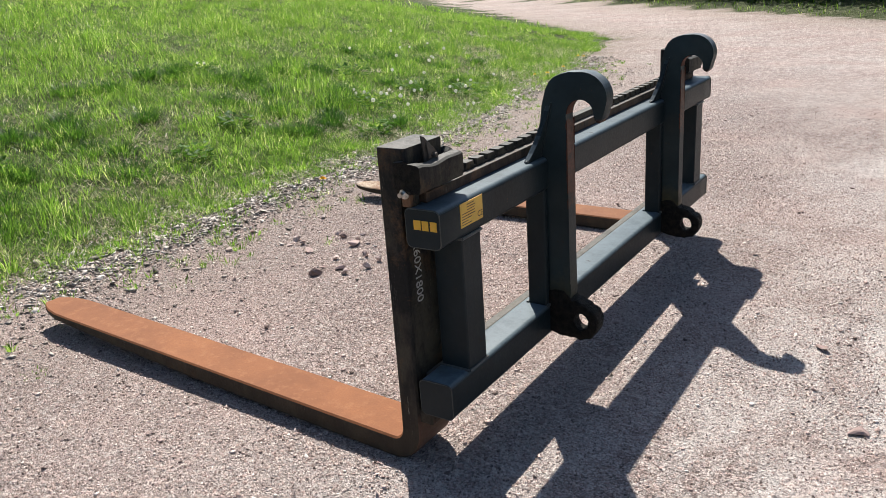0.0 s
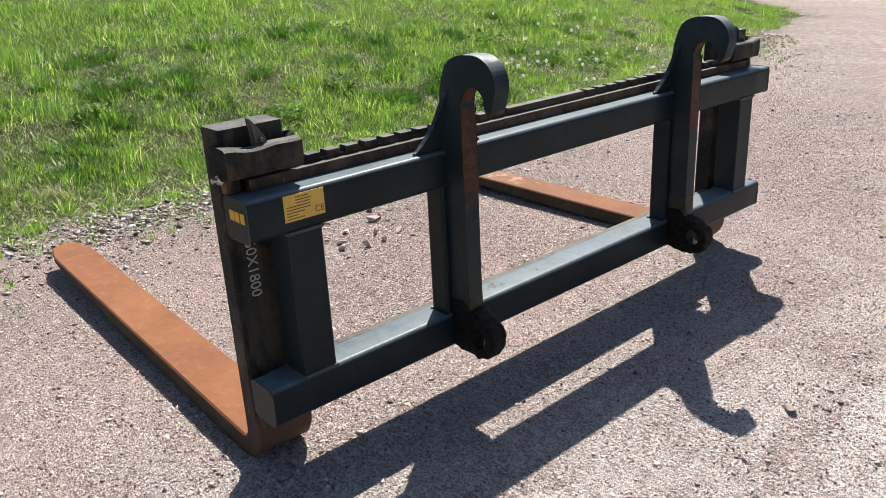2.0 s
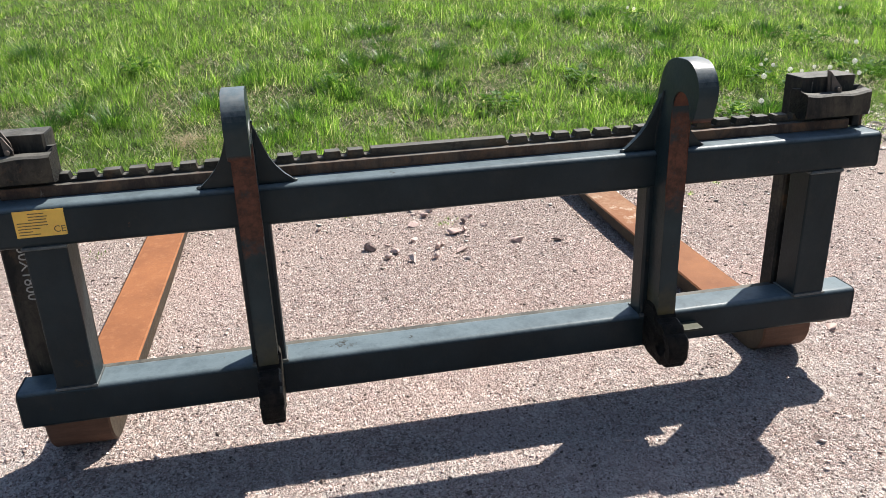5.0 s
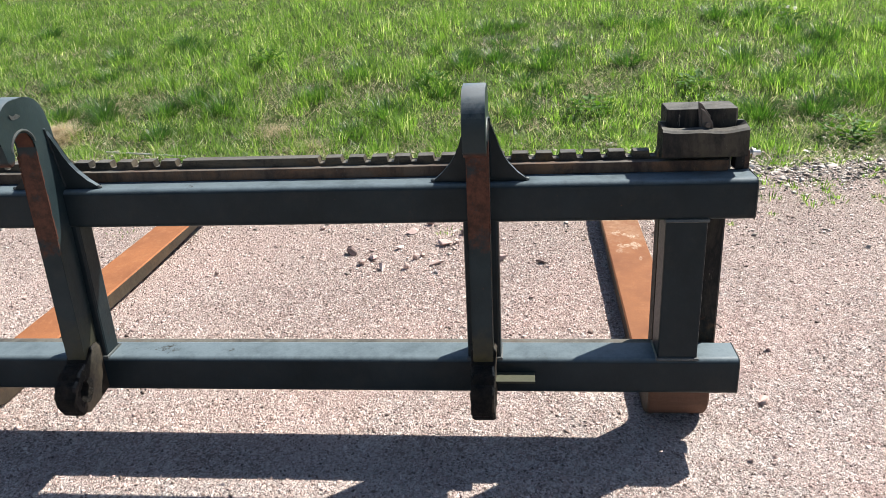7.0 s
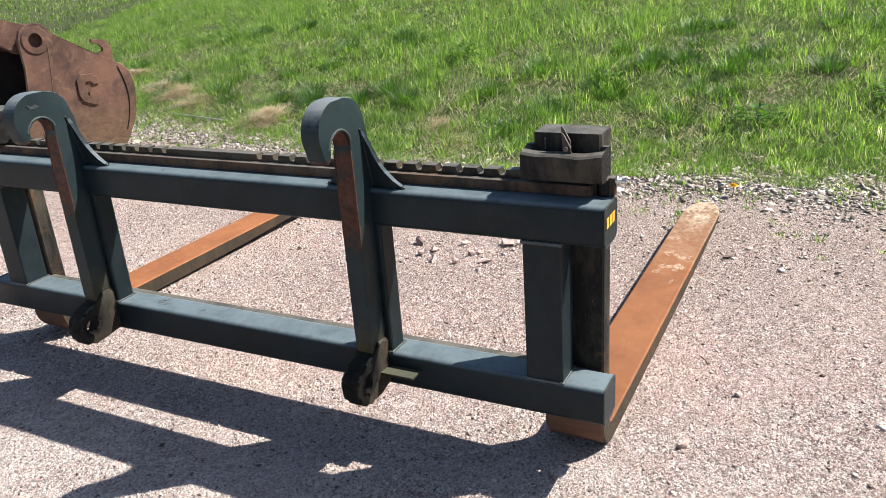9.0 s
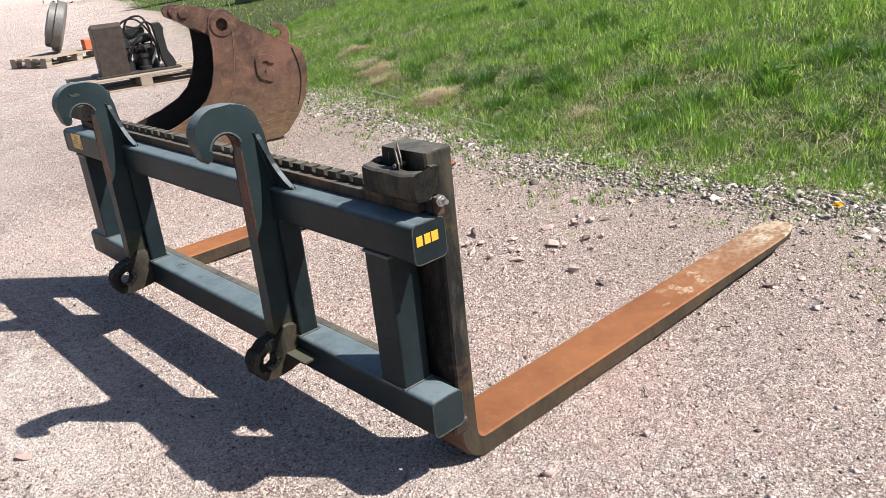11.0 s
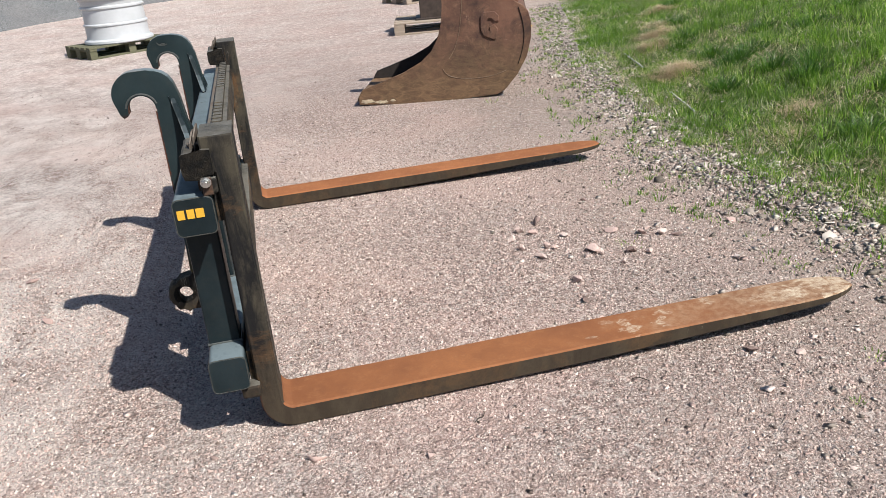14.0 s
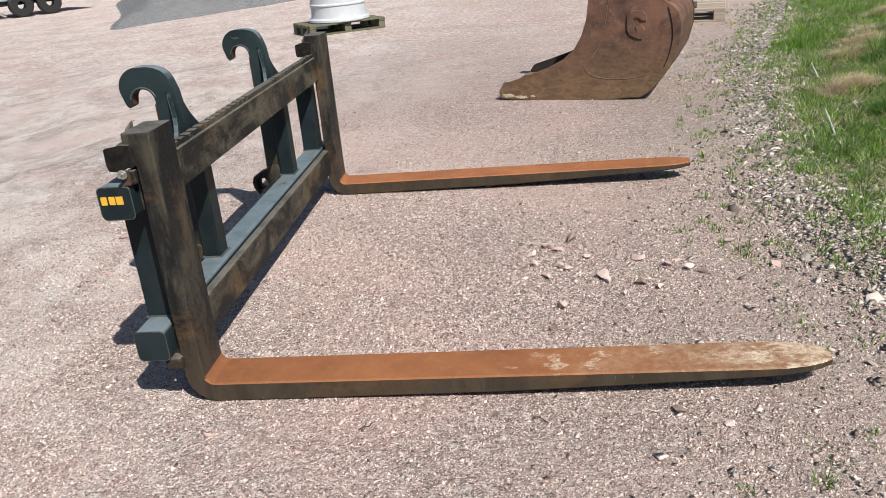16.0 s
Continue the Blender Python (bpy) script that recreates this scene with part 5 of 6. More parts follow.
def build_stones():
    """Loose stones that lie singly on the yard."""
    rng = random.Random(11)
    spots = [(-2.075, 2.125, 0.030), (-2.02, 2.385, 0.024), (-1.925, 2.36, 0.022), (-2.31, 2.34, 0.028), (-2.165, 2.492, 0.027), (-2.465, 2.437, 0.026), (-2.283, 2.546, 0.030),
             (-2.394, 2.40, 0.024), (-2.013, 2.703, 0.024), (-1.891, 2.471, 0.018), (-1.969, 2.468, 0.021), (-2.762, 2.436, 0.022), (-2.023, 2.222, 0.027), (-2.121, 2.307, 0.022),
             (-2.042, 2.405, 0.018), (-2.177, 2.527, 0.02), (-1.922, 2.27, 0.02), (-1.976, 2.844, 0.018), (-1.967, 2.188, 0.022), (-2.266, 3.306, 0.026), (-2.382, 3.365, 0.017),
             (-1.88, 1.66, 0.017), (-0.087, 1.85, 0.024), (-0.238, 2.272, 0.022), (-1.32, 3.46, 0.014), (-2.22, 2.62, 0.018), (-2.34, 2.58, 0.02), (-2.44, 2.36, 0.019), (-2.50, 2.47, 0.02), (-2.10, 2.20, 0.018), (-2.58, 2.75, 0.02), (-2.66, 2.2, 0.022), (-2.35, 1.95, 0.017)]
    for x, y, r in spots:
        bm = bmesh.new()
        bmesh.ops.create_icosphere(bm, subdivisions=2, radius=1.0)
        r *= 1.25
        s = Vector((r * rng.uniform(0.8, 1.2), r * rng.uniform(0.55, 0.9), r * rng.uniform(0.35, 0.6)))
        seed = Vector((rng.random() * 50, rng.random() * 50, 0))
        cuts = [Vector((rng.uniform(-1, 1), rng.uniform(-1, 1), rng.uniform(-0.6, 1))).normalized() for _ in range(12)]
        for v in bm.verts:
            p = v.co.normalized()
            for c in cuts:
                q = p.dot(c)
                if q > 0.36:
                    p = p - c * (q - 0.36)
            p *= 1.25 + 0.06 * noise.noise(p * 2.2 + seed)
            v.co = Vector((p.x * s.x, p.y * s.y, p.z * s.z))
        low = min(v.co.z for v in bm.verts)
        ob = part("stone", bm, STONE)
        ob.matrix_world = pose(x, y, -low * 0.85 + float(height(x, y)), 0, 0, rng.uniform(0, 360))
        tagged(ob, "angular pale granite stone lying on the gravel", "stone", "loose stones")


build_stones()


def build_twigs():
    for pts in (((-1.455, 3.365, 0.004), (-1.468, 3.356, 0.008), (-1.480, 3.350, 0.005), (-1.487, 3.340, 0.009)), ((-1.90, 3.323, 0.004), (-1.918, 3.330, 0.007), (-1.937, 3.349, 0.004))):
        tw = part("twig", join(rod(curve_points(pts, 5), 0.0014, 6), rod([pts[1], Vector(pts[1]) + Vector((-0.006, -0.012, 0.005))], 0.0009, 5)), plain_material("dry_bark", (0.05, 0.04, 0.03), 0.9))
        tagged(tw, "short dry dark twig lying on the gravel", "twig", "twigs")


build_twigs()


# ---- grass ----
def blades(x, y, z, h, w, lean, az, rng):
    """Vertices and triangles of tapered bent blades."""
    n = len(x)
    dx, dy = np.cos(az), np.sin(az)
    px, py = -dy, dx
    tw = rng.normal(0, 0.6, n)
    px, py = px * np.cos(tw) - py * np.sin(tw), px * np.sin(tw) + py * np.cos(tw)
    v = np.empty((n, 5, 3))
    for k, (side, f) in enumerate(((-1, 0), (1, 0), (-0.8, 0.55), (0.8, 0.55), (0, 1.0))):
        off = lean * h * f ** 1.8
        v[:, k, 0] = x + dx * off + px * w * 0.5 * side
        v[:, k, 1] = y + dy * off + py * w * 0.5 * side
        v[:, k, 2] = z + h * f * np.sqrt(np.maximum(0.15, 1 - 0.45 * lean ** 2 * f))
    f = np.array([(0, 1, 3), (0, 3, 2), (2, 3, 4)])[None] + (np.arange(n) * 5)[:, None, None]
    return v.reshape(-1, 3), f.reshape(-1, 3)


def gap(x, y):
    """Where the turf is thin, near the edge above all."""
    d = lawn_depth(x, y)
    f = 0.6 * value_noise(x, y, 0.45, 31) + 0.4 * value_noise(x, y, 0.17, 32)
    return f - np.interp(d, [-0.3, 0.0, 0.25, 1.1, 2.0, 4.0], [0.62, 0.47, 0.45, 0.44, 0.30, 0.10])


def build_grass():
    rng = np.random.default_rng(77)
    # short turf and dead bits between the taller grass
    n = 300000
    y = rng.uniform(-6.5, 11.0, n)
    d = -0.2 + 5.5 * rng.random(n) ** 1.5
    x = np.interp(y, EDGE_Y, EDGE_X) - d
    real = lawn_depth(x, y)
    keep = (real > -0.12) & (rng.random(n) < np.interp(real, [-0.22, 0.25], [0.05, 1.0]))
    x, y = x[keep], y[keep]
    n = len(x)
    a, b = rng.uniform(0, 2 * np.pi, n), rng.uniform(0, 2 * np.pi, n)
    z, w, hh, lean = height(x, y) - 0.002, rng.uniform(0.0013, 0.0032, n), rng.uniform(0.014, 0.050, n), rng.uniform(0.2, 1.8, n)
    v = np.empty((n, 3, 3))
    for k, s in enumerate((-1, 1, 0)):
        top = float(k == 2)
        v[:, k, 0] = x + s * w * np.cos(a) + top * hh * lean * np.cos(b)
        v[:, k, 1] = y + s * w * np.sin(a) + top * hh * lean * np.sin(b)
        v[:, k, 2] = z + top * hh
    raw_mesh("short_turf", v.reshape(-1, 3), np.arange(n * 3).reshape(-1, 3), TURF, "short turf mixed with pale dead grass", "grass")
    # carpet: bent blades near the edge, straight ones higher up the slope
    n = 560000
    y = rng.uniform(-7.5, 13.5, n)
    d = -0.15 + 7.0 * rng.random(n) ** 1.6
    x = np.interp(y, EDGE_Y, EDGE_X) - d
    real = lawn_depth(x, y)
    keep = (real > -0.2) & (gap(x, y) + rng.normal(0, 0.05, n) > 0)
    x, y, d = x[keep], y[keep], real[keep]
    n = len(x)
    tall = value_noise(x, y, 0.42, 41) * 0.45 + value_noise(x, y, 0.14, 42) * 0.55
    h = (0.018 + 0.215 * tall ** 2.5) * rng.uniform(0.6, 1.35, n) * np.interp(d, [-0.2, 0.15, 0.9, 1.5], [0.4, 0.65, 0.95, 1.0])
    w = rng.uniform(0.0018, 0.0038, n) * np.interp(d, [0, 3, 7], [1, 1.3, 2.0])
    lean, az = np.abs(rng.normal(0.65, 0.45, n)), rng.uniform(0, 2 * np.pi, n)
    low = d < 1.9
    v, f = blades(x[low], y[low], height(x[low], y[low]) - 0.004, h[low], w[low], lean[low], az[low], rng)
    raw_mesh("lawn_grass", v, f, GRASS, "uneven bright green meadow grass on a slope", "grass")
    x, y, h, w, lean, az = (q[~low] for q in (x, y, h, w, lean, az))
    z, side = height(x, y) - 0.004, az + rng.normal(1.57, 0.6, len(x))
    v = np.empty((len(x), 3, 3))
    for k, s in enumerate((-0.6, 0.6, 0)):
        top = float(k == 2)
        v[:, k, 0] = x + s * w * np.cos(side) + top * h * lean * np.cos(az)
        v[:, k, 1] = y + s * w * np.sin(side) + top * h * lean * np.sin(az)
        v[:, k, 2] = z + top * h * np.sqrt(np.maximum(0.2, 1 - 0.4 * lean ** 2))
    raw_mesh("upper_lawn_grass", v.reshape(-1, 3), np.arange(len(x) * 3).reshape(-1, 3), GRASS, "dense bright green grass higher up the slope", "grass")
    # tufts
    m = 2300
    ty = rng.uniform(-6.5, 12.5, m)
    td = -0.05 + 6.0 * rng.random(m) ** 1.5
    tx = np.interp(ty, EDGE_Y, EDGE_X) - td
    ok = lawn_depth(tx, ty) > 0.02
    tx, ty = tx[ok], ty[ok]
    m = len(tx)
    per = 40
    rad = rng.uniform(0.025, 0.075, m)
    hh = rng.uniform(0.045, 0.12, m)
    a = rng.uniform(0, 2 * np.pi, (m, per))
    r = np.sqrt(rng.random((m, per))) * rad[:, None]
    x, y = (tx[:, None] + r * np.cos(a)).ravel(), (ty[:, None] + r * np.sin(a)).ravel()
    h = (hh[:, None] * rng.uniform(0.55, 1.15, (m, per))).ravel()
    lean = (0.2 + 0.75 * (r / rad[:, None]) * rng.uniform(0.6, 1.2, (m, per))).ravel()
    v, f = blades(x, y, height(x, y) - 0.004, h, rng.uniform(0.002, 0.0042, len(x)), lean, a.ravel() + rng.normal(0, 0.4, len(x)), rng)
    raw_mesh("grass_tufts", v, f, GRASS, "taller bright green grass tufts in the meadow", "grass")
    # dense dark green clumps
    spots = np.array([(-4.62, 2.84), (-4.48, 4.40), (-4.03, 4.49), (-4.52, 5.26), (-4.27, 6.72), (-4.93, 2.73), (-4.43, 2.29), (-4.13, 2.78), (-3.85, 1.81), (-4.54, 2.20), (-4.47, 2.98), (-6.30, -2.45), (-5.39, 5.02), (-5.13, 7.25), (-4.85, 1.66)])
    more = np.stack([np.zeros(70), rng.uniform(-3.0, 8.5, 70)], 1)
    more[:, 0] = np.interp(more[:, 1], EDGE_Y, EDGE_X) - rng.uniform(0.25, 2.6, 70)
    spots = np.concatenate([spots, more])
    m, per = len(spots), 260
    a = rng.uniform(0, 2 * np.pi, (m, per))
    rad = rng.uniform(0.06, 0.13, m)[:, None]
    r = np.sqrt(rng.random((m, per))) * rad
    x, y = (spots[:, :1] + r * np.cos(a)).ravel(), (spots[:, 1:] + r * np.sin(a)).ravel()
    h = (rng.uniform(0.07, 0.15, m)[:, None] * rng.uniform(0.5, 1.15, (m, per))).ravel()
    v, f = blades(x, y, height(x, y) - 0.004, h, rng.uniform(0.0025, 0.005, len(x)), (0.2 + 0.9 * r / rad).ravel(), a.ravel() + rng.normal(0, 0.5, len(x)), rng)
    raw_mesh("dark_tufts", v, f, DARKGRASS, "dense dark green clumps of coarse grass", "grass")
    # sparse sprouts out on the stones
    m = 1000
    ty = rng.uniform(-5.5, 9.0, m)
    td = -0.02 - np.abs(rng.normal(0, 0.36, m))
    tx = np.interp(ty, EDGE_Y, EDGE_X) - td
    per = 16
    a = rng.uniform(0, 2 * np.pi, (m, per))
    r = np.sqrt(rng.random((m, per))) * rng.uniform(0.01, 0.06, m)[:, None]
    x, y = (tx[:, None] + r * np.cos(a)).ravel(), (ty[:, None] + r * np.sin(a)).ravel()
    h = (rng.uniform(0.012, 0.045, m)[:, None] * rng.uniform(0.5, 1.2, (m, per))).ravel()
    v, f = blades(x, y, height(x, y) - 0.002, h, rng.uniform(0.0025, 0.005, len(x)), rng.uniform(0.3, 1.0, len(x)), a.ravel(), rng)
    raw_mesh("grass_sprouts", v, f, GRASS, "small green sprouts growing among the edge stones", "grass")
    # dead thatch lying in the thin places
    n = 60000
    y = rng.uniform(-6.5, 10.0, n)
    d = rng.uniform(-0.1, 2.2, n)
    x = np.interp(y, EDGE_Y, EDGE_X) - d
    keep = (gap(x, y) < 0.06) & (lawn_depth(x, y) > -0.1)
    x, y = x[keep], y[keep]
    n = len(x)
    v, f = blades(x, y, height(x, y) + rng.uniform(0.0, 0.02, n), rng.uniform(0.015, 0.06, n), rng.uniform(0.0014, 0.0032, n), rng.uniform(1.2, 2.6, n), rng.uniform(0, 2 * np.pi, n), rng)
    raw_mesh("dead_thatch", v, f, STRAW, "pale dead grass lying in thin turf", "dead grass")
    # far grass: beyond the near meadow and across the road
    n = 80000
    x, y = rng.uniform(-32, 6, n), rng.uniform(-42, 40, n)
    ld, fd = lawn_depth(x, y), far_depth(x, y)
    keep = ((ld > 0) & ((ld > 6.5) | (y < -7.5) | (y > 13))) | ((fd > 0) & (fd < 5))
    x, y = x[keep], y[keep]
    n = len(x)
    dist = np.hypot(x, y - 2)
    v, f = blades(x, y, height(x, y) - 0.01, rng.uniform(0.04, 0.13, n), 0.004 + 0.0007 * dist, np.abs(rng.normal(0.5, 0.3, n)), rng.uniform(0, 2 * np.pi, n), rng)
    raw_mesh("far_grass", v, f, GRASS, "far meadow and verge grass across the road", "grass")


build_grass()


def build_straw():
    """Clumps of dead straw-coloured grass on the slope."""
    rng = np.random.default_rng(15)
    for x0, y0, rad, tall in STRAW_AT:
        n = 3800 if rad > 0.155 else 500
        u, w = rng.normal(0, 0.62 * rad, n), rng.normal(0, 0.42 * rad, n)
        turn = 1.1 + rng.normal(0, 0.5)
        x, y = x0 + u * math.cos(turn) - w * math.sin(turn), y0 + u * math.sin(turn) + w * math.cos(turn)
        keep = value_noise(x, y, 0.07, 73) + rng.normal(0, 0.12, n) > 0.34
        x, y, u, w = x[keep], y[keep], u[keep], w[keep]
        n = len(x)
        z = height(x, y) + rng.uniform(0.1, 1.0, n) * tall * np.exp(-2.0 * (u * u + w * w) / rad ** 2) * (0.25 + 1.2 * value_noise(x, y, 0.08, 71))
        v, f = blades(x, y, z, rng.uniform(0.025, 0.085, n), rng.uniform(0.0013, 0.0030, n), rng.uniform(1.1, 3.2, n), rng.uniform(0, 2 * np.pi, n), rng)
        ob = raw_mesh("straw_clump", v, f, STRAW, "tangled clump of dry straw-coloured grass on the slope", "straw clump")
        ob["group"] = "straw clumps"


def build_flowers():
    rng = random.Random(4)

    def flower(name, label, head_mat, head_bm, tall):
        top = holder(name, label, "dandelion", "dandelions")
        part("stem", rod([(0, 0, 0), (0.004, 0.002, tall * 0.5), (0.006, 0.0, tall)], 0.0022, 5), STEM, top)
        for v in head_bm.verts:
            v.co.z += tall
            v.co.x += 0.006
        part("head", head_bm, head_mat, top)
        return top

    def puff():
        bm = bmesh.new()
        for k in range(60):
            a, c = k * 2.39996, 1 - 2 * (k + 0.5) / 60
            s = math.sqrt(1 - c * c)
            d = Vector((s * math.cos(a), s * math.sin(a), c))
            t = d.orthogonal().normalized() * 0.0065
            b = d.cross(t)
            p = d * 0.019
            bm.faces.new([bm.verts.new(q) for q in (p + t, p - 0.5 * t + 0.87 * b, p - 0.5 * t - 0.87 * b)])
            bm.faces.new([bm.verts.new(q) for q in (d * 0.004, p + 0.1 * t, p + 0.1 * b)])
        return bm

    def bloom():
        bm = bmesh.new()
        for ring, (count, r, lift) in enumerate(((18, 0.021, 0.002), (14, 0.016, 0.007), (9, 0.010, 0.011))):
            for k in range(count):
                a = 2 * math.pi * (k + 0.3 * ring) / count
                d, s = Vector((math.cos(a), math.sin(a), 0)), Vector((-math.sin(a), math.cos(a), 0)) * 0.003
                bm.faces.new([bm.verts.new(q) for q in (-0.3 * s, s + d * r * 0.6 + Vector((0, 0, lift)), d * r + Vector((0, 0, lift)), -s + d * r * 0.6 + Vector((0, 0, lift)))])
        return bm
    white = flower("dandelion_clock", "white dandelion seed head on a thin stem in grass", PUFF, puff(), 0.13)
    yellow = flower("dandelion_flower", "small yellow dandelion flower in bloom", PETAL, bloom(), 0.05)
    for proto, spots in ((white, WHITE_AT), (yellow, YELLOW_AT)):
        for k, (x, y) in enumerate(spots):
            m = pose(x, y, float(height(x, y)) - 0.005, 0, 0, rng.uniform(0, 360)) @ Matrix.Diagonal((*[(rng.uniform(0.6, 0.95) if spots is WHITE_AT else rng.uniform(1.0, 1.3))] * 3, 1))
            if k == 0:
                proto.matrix_basis = m
            else:
                copy_thing(proto, m @ Matrix.Diagonal((*[1 / s for s in proto.scale], 1)))


STRAW_AT = [(-3.95, -0.15, 0.20, 0.10), (-4.35, -1.20, 0.17, 0.08), (-4.60, -1.62, 0.20, 0.09), (-4.80, -2.05, 0.18, 0.08), (-5.3, -2.9, 0.16, 0.06), (-3.86, 1.32, 0.15, 0.03), (-3.60, 1.58, 0.13, 0.02)]
WHITE_AT = [(-5.89, 4.86), (-5.84, 4.90), (-5.71, 6.81), (-6.18, 8.21), (-5.50, 7.46), (-5.51, 8.04), (-5.02, 7.37), (-5.11, 7.77), (-5.13, 6.88), (-5.48, 7.62), (-4.71, 6.23), (-4.00, 5.01), (-4.43, 5.29), (-4.13, 5.29), (-4.16, 5.40), (-4.25, 5.56),
            (-3.96, 5.32), (-3.80, 5.21), (-3.60, 4.74), (-4.24, 5.87), (-4.05, 5.77), (-4.07, 5.69), (-3.99, 6.13), (-4.16, 6.55), (-3.87, 6.21), (-3.81, 5.95), (-4.03, 6.58), (-3.41, 5.59), (-4.07, 7.10), (-4.93, 7.29),
            (-4.80, 7.01), (-4.17, 5.62), (-4.33, 5.19), (-4.30, 5.26), (-4.47, 6.43), (-3.42, 5.51)]
YELLOW_AT = [(-3.00, 3.22), (-4.06, 9.16), (-3.93, 9.04), (-3.75, 8.09), (-3.83, 7.53), (-3.72, 7.61), (-4.02, -3.39), (-9.86, -17.14), (-10.74, -18.42), (-11.19, -17.83), (-9.67, -14.49), (-12.5, -24.2), (-12.1, -23.6), (-8.6, -10.9), (-8.9, -11.4), (-8.3, -11.8), (-9.2, -12.1), (-9.5, -12.6), (-8.8, -12.9), (-9.9, -13.3), (-9.3, -13.6), (-10.3, -14.2), (-8.0, -10.4), (-7.7, -9.9), (-10.0, -15.3), (-10.6, -16.0)]
build_straw()
build_flowers()


def build_weeds():
    """Low broad-leaved weeds, joined leaves."""
    rng = np.random.default_rng(52)
    spots = [(-4.12, 5.13, 0.16), (-5.78, 4.80, 0.14), (-4.4, 3.9, 0.12), (-4.05, 3.2, 0.12), (-5.0, 6.0, 0.15), (-4.6, 2.2, 0.1), (-6.4, -8.1, 0.35), (-6.7, -8.6, 0.35), (-3.9, 6.3, 0.2), (-4.3, 6.0, 0.2), (-3.6, 4.5, 0.12), (-5.2, 0.9, 0.12)]
    vs, fs, base = [], [], 0
    for x0, y0, rad in spots:
        for k in range(70):
            a, r = rng.uniform(0, 2 * np.pi), rad * math.sqrt(rng.random())
            x, y = x0 + r * math.cos(a), y0 + r * math.sin(a)
            z = float(height(x, y)) + rng.uniform(0.01, 0.10)
            d = Vector((math.cos(a + rng.normal(0, 0.8)), math.sin(a + rng.normal(0, 0.8)), rng.uniform(-0.2, 0.6))).normalized()
            s = d.cross(Vector((0, 0, 1))).normalized()
            ln, wd = rng.uniform(0.025, 0.06), rng.uniform(0.010, 0.022)
            p = Vector((x, y, z))
            up = s.cross(d) * 0.006
            for q in (p, p + d * ln * 0.4 + s * wd + up, p + d * ln * 0.5 - up, p + d * ln * 0.4 - s * wd + up, p + d * ln):
                vs.append(q[:])
            fs += [(base, base + 1, base + 2), (base, base + 2, base + 3), (base + 1, base + 4, base + 2), (base + 3, base + 2, base + 4)]
            base += 5
    raw_mesh("broadleaf_weeds", np.array(vs), np.array(fs), LEAF, "low dark green broad-leaved weeds in the meadow", "weeds")


build_weeds()

# pale thin rods half hidden in the grass
for k, (a, b) in enumerate((((-4.06, -1.17), (-3.90, -0.53)), ((-3.64, 0.35), (-3.50, 0.89)))):
    pts = [(x, y, float(height(x, y)) + 0.03) for x, y in (a, ((a[0] + b[0]) / 2, (a[1] + b[1]) / 2), b)]
    tagged(part("thin_rod", rod(pts, 0.0055, 8), plain_material("faded_white_plastic", (0.42, 0.42, 0.38), 0.7)), "faded white plastic rod lying in the grass", "rod", "rods in the grass")


def build_hedge(name, a, b, tall, deep, count, seed, label):
    """A row of dense shrubs with many small leaves."""
    rng = np.random.default_rng(seed)
    t = rng.random(count)
    x = a[0] + (b[0] - a[0]) * t + rng.normal(0, deep * 0.35, count)
    y = a[1] + (b[1] - a[1]) * t + rng.normal(0, deep * 0.35, count)
    top = tall * (0.6 + 0.5 * value_noise(x, y, 1.3, seed + 1))
    z = height(x, y) + rng.random(count) ** 0.8 * top
    s = rng.uniform(0.05, 0.11, count)
    p = np.stack([x, y, z], 1)
    u, w = rng.normal(0, 1, (count, 3)), rng.normal(0, 1, (count, 3))
    u /= np.linalg.norm(u, axis=1)[:, None]
    w -= u * (u * w).sum(1)[:, None]
    w /= np.linalg.norm(w, axis=1)[:, None]
    v = np.stack([p - u * s[:, None], p + w * (s * 0.45)[:, None], p + u * s[:, None], p - w * (s * 0.45)[:, None]], 1)
    f = np.arange(count * 4).reshape(-1, 4)
    raw_mesh(name, v.reshape(-1, 3), f, HEDGE, label, "shrubs")


build_hedge("shrub_row", (3.0, 13.2), (-9.5, 25.5), 2.8, 1.8, 38000, 61, "dark leafy shrubs beyond the gravel road")
# added leaf mass standing in for the dark shade of distant trees
build_hedge("far_shrubs", (-16, -45), (-30, -30), 6.0, 4.0, 9000, 63, "dark leaves filling distant tree shade behind the yard")


# ---- far objects ----
def build_drum():
    top = holder("drum_attachment", "grey tilted steel drum attachment with an orange block", "machine attachment", at=pose(-4.15, -8.9, 0.144))
    m = Matrix.Translation((0.05, 0, 0.40)) @ Matrix.Rotation(radians(68), 4, 'Y') @ Matrix.Rotation(radians(20), 4, 'X')
    part("drum", lathe([(0.0, -0.12), (0.36, -0.12), (0.38, -0.10), (0.38, 0.0), (0.34, 0.02), (0.34, 0.10), (0.20, 0.13), (0.0, 0.13)], 36, m), plain_material("grey_cast_metal", (0.16, 0.15, 0.14), 0.5, 0.3), top, "thick grey drum", smooth=True)
    part("orange_block", box((-0.36, -0.18), (0.22, 0.38), (0.0, 0.16)), ORANGE, top, "orange steel block", bevel=0.01)


build_pallet(pose(-4.05, -8.85, 0, 0, 0, 20), WOOD, "weathered wooden pallet far back on the gravel")
build_drum()


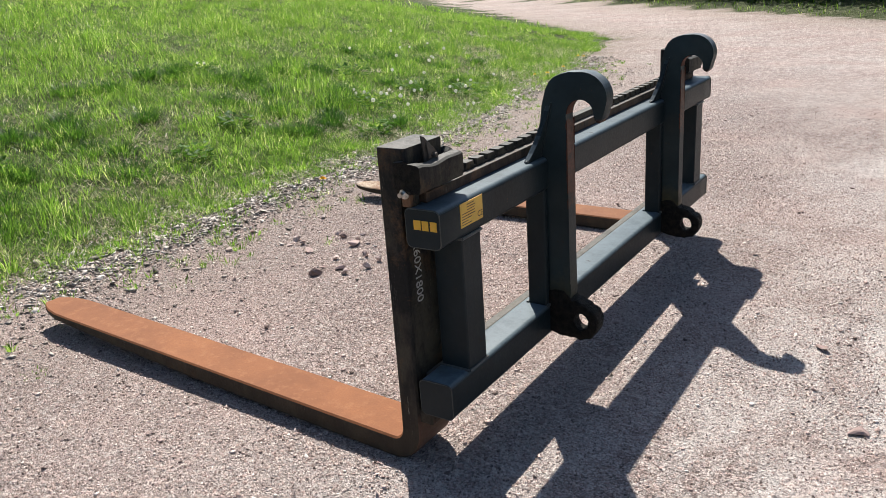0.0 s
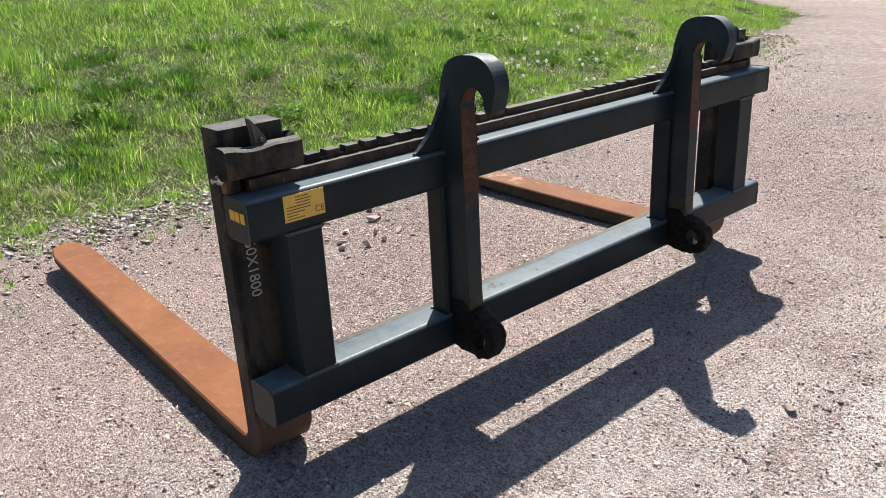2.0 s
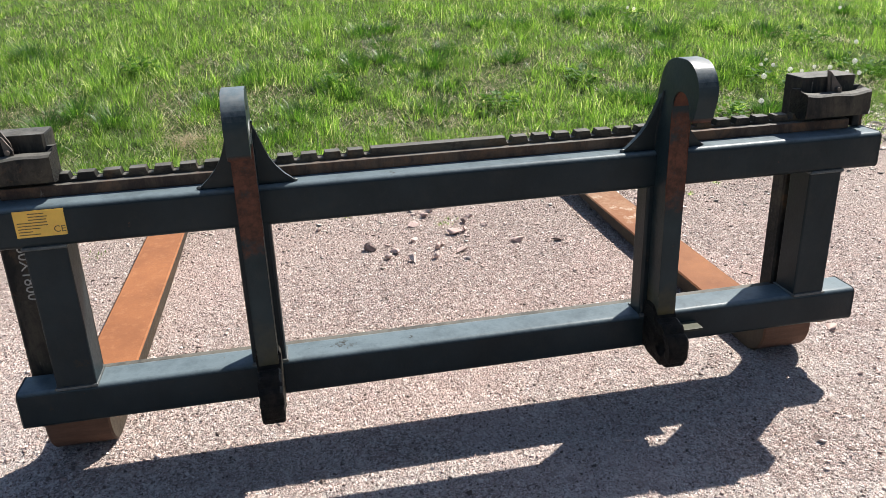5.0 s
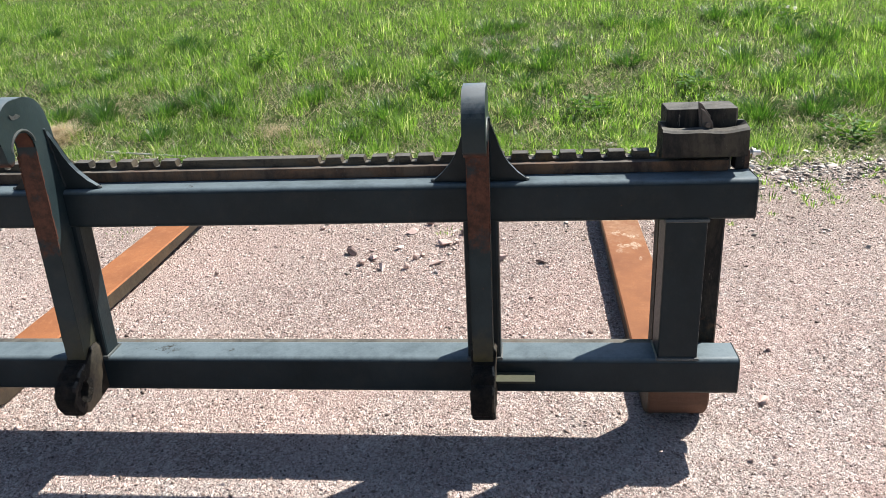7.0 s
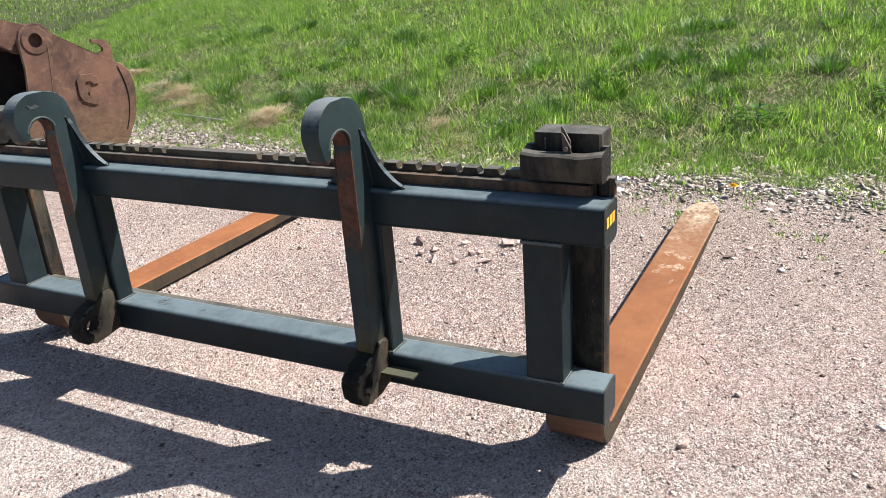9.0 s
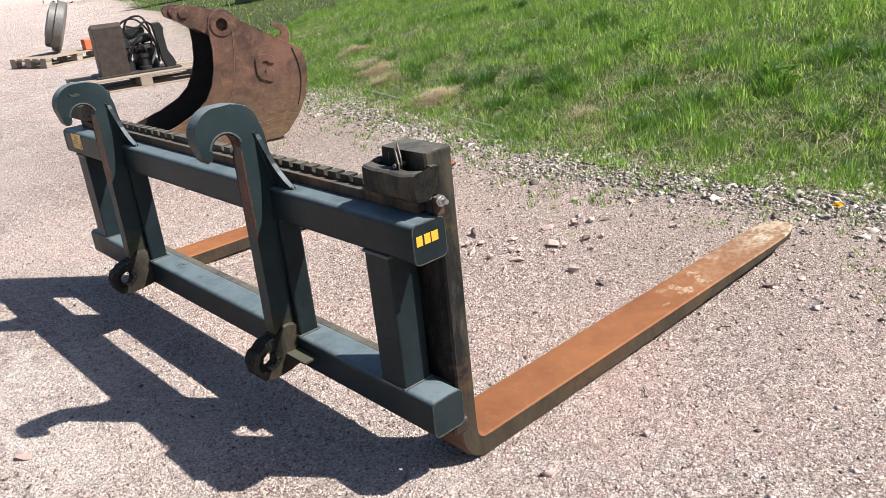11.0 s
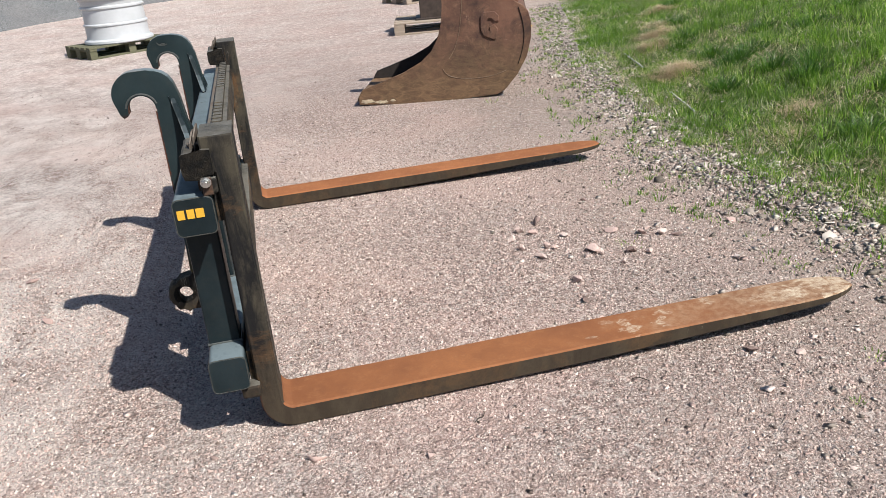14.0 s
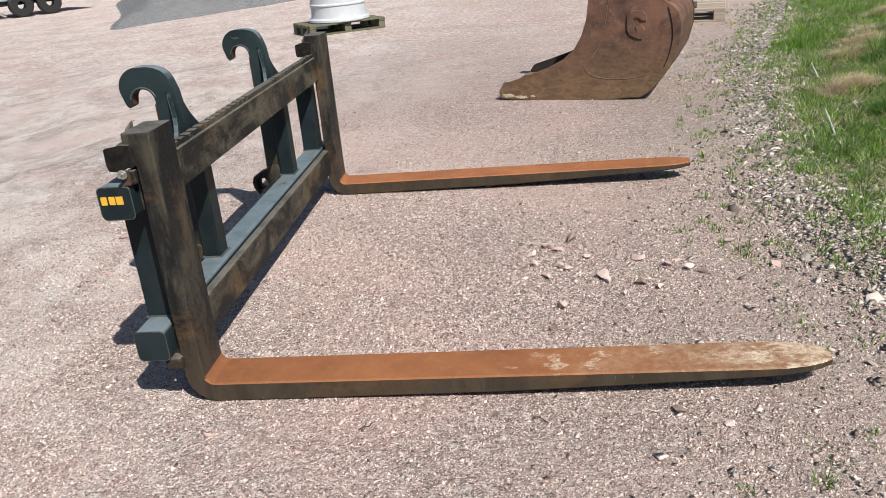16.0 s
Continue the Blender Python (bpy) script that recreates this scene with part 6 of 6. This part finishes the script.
def build_trailer():
    top = holder("flatbed_trailer", "silver aluminium flatbed trailer with a black frame parked far off", "trailer", at=pose(11.6, -15.2, 0, 0, 0, 50))
    part("bed", box((-2.2, 1.4), (-0.9, 0.9), (0.42, 0.50)), ALU, top, "silver bed with low sides", bevel=0.01)
    part("side_board", box((-2.2, 1.4), (0.86, 0.92), (0.50, 0.85)), ALU, top, "aluminium side board", bevel=0.005)
    part("frame_rail", box((-2.2, 1.4), (0.70, 0.82), (0.30, 0.42)), RUBBER, top, "black frame rail", bevel=0.006)
    part("frame_rail", box((-2.2, 1.4), (-0.82, -0.70), (0.30, 0.42)), RUBBER, top, "black frame rail", bevel=0.006)
    part("drawbar", rod([(1.3, 0.7, 0.36), (2.5, 0.0, 0.36)], 0.05), RUBBER, top, "black drawbar")
    part("support_leg", rod([(0.6, 0.85, 0.40), (0.1, 0.95, 0.06)], 0.035), ZINC, top, "slanted steel support leg")
    part("rear_post", box((1.28, 1.42), (0.80, 0.94), (0.0, 0.44)), RUBBER, top, "black post", bevel=0.01)
    for x in (-1.0, -0.3):
        part("wheel", lathe([(0.10, -0.09), (0.26, -0.09), (0.30, -0.06), (0.30, 0.06), (0.26, 0.09), (0.10, 0.09), (0.10, -0.09)], 28, Matrix.Translation((x, 0.98, 0.30)) @ Matrix.Rotation(radians(90), 4, 'X')), RUBBER, top, "black tyre", smooth=True)


build_trailer()


def build_scrap():
    """A long rusty implement frame lying far back beyond the grass."""
    top = holder("rusty_implement", "long rusty brown steel implement frame lying beyond grass", "implement", at=pose(-14.6, -25.6, 0.25, 0, 0, 32))
    part("main_beam", rod([(-3.2, 0, 0.20), (0, 0.05, 0.34), (3.4, 0, 0.55)], 0.24, 12), rust_material("far_brown_rust", (0.11, 0.062, 0.04), (0.06, 0.035, 0.025), (0.15, 0.09, 0.06)), top, "thick rusty beam", smooth=True)
    for x in (-0.7, 0.7):
        part("support", box((x - 0.14, x + 0.14), (-0.2, 0.2), (-0.2, 1.3)), DARKMETAL, top, "dark upright support", bevel=0.02)
    part("drawbar", rod([(-2.8, 1.2, 0.0), (-3.0, 0.4, 1.2)], 0.06, 8), DARKMETAL, top, "thin slanted bar")
    part("end_plate", box((-2.2, -1.2), (0.2, 0.3), (-0.2, 0.35)), rust_material("far_pink_rust", (0.20, 0.12, 0.09)), top, "pale rusty plate", bevel=0.01)
    low = holder("timber_stack", "low stack of dark weathered timber beyond the grass", "timber stack", at=pose(-12.6, -17.2, float(height(-12.6, -17.2)), 0, 0, 40))
    for k in range(3):
        part("beam", box((-1.1, 1.1), (-0.45 + 0.32 * k, -0.2 + 0.32 * k), (0.35, 0.5)), RUBBER, low, "dark squared timber", bevel=0.01)
    for x in (-0.8, 0.7):
        part("block", box((x, x + 0.18), (-0.45, 0.45), (0.0, 0.35)), WOOD_GREEN, low, bevel=0.01)


build_scrap()
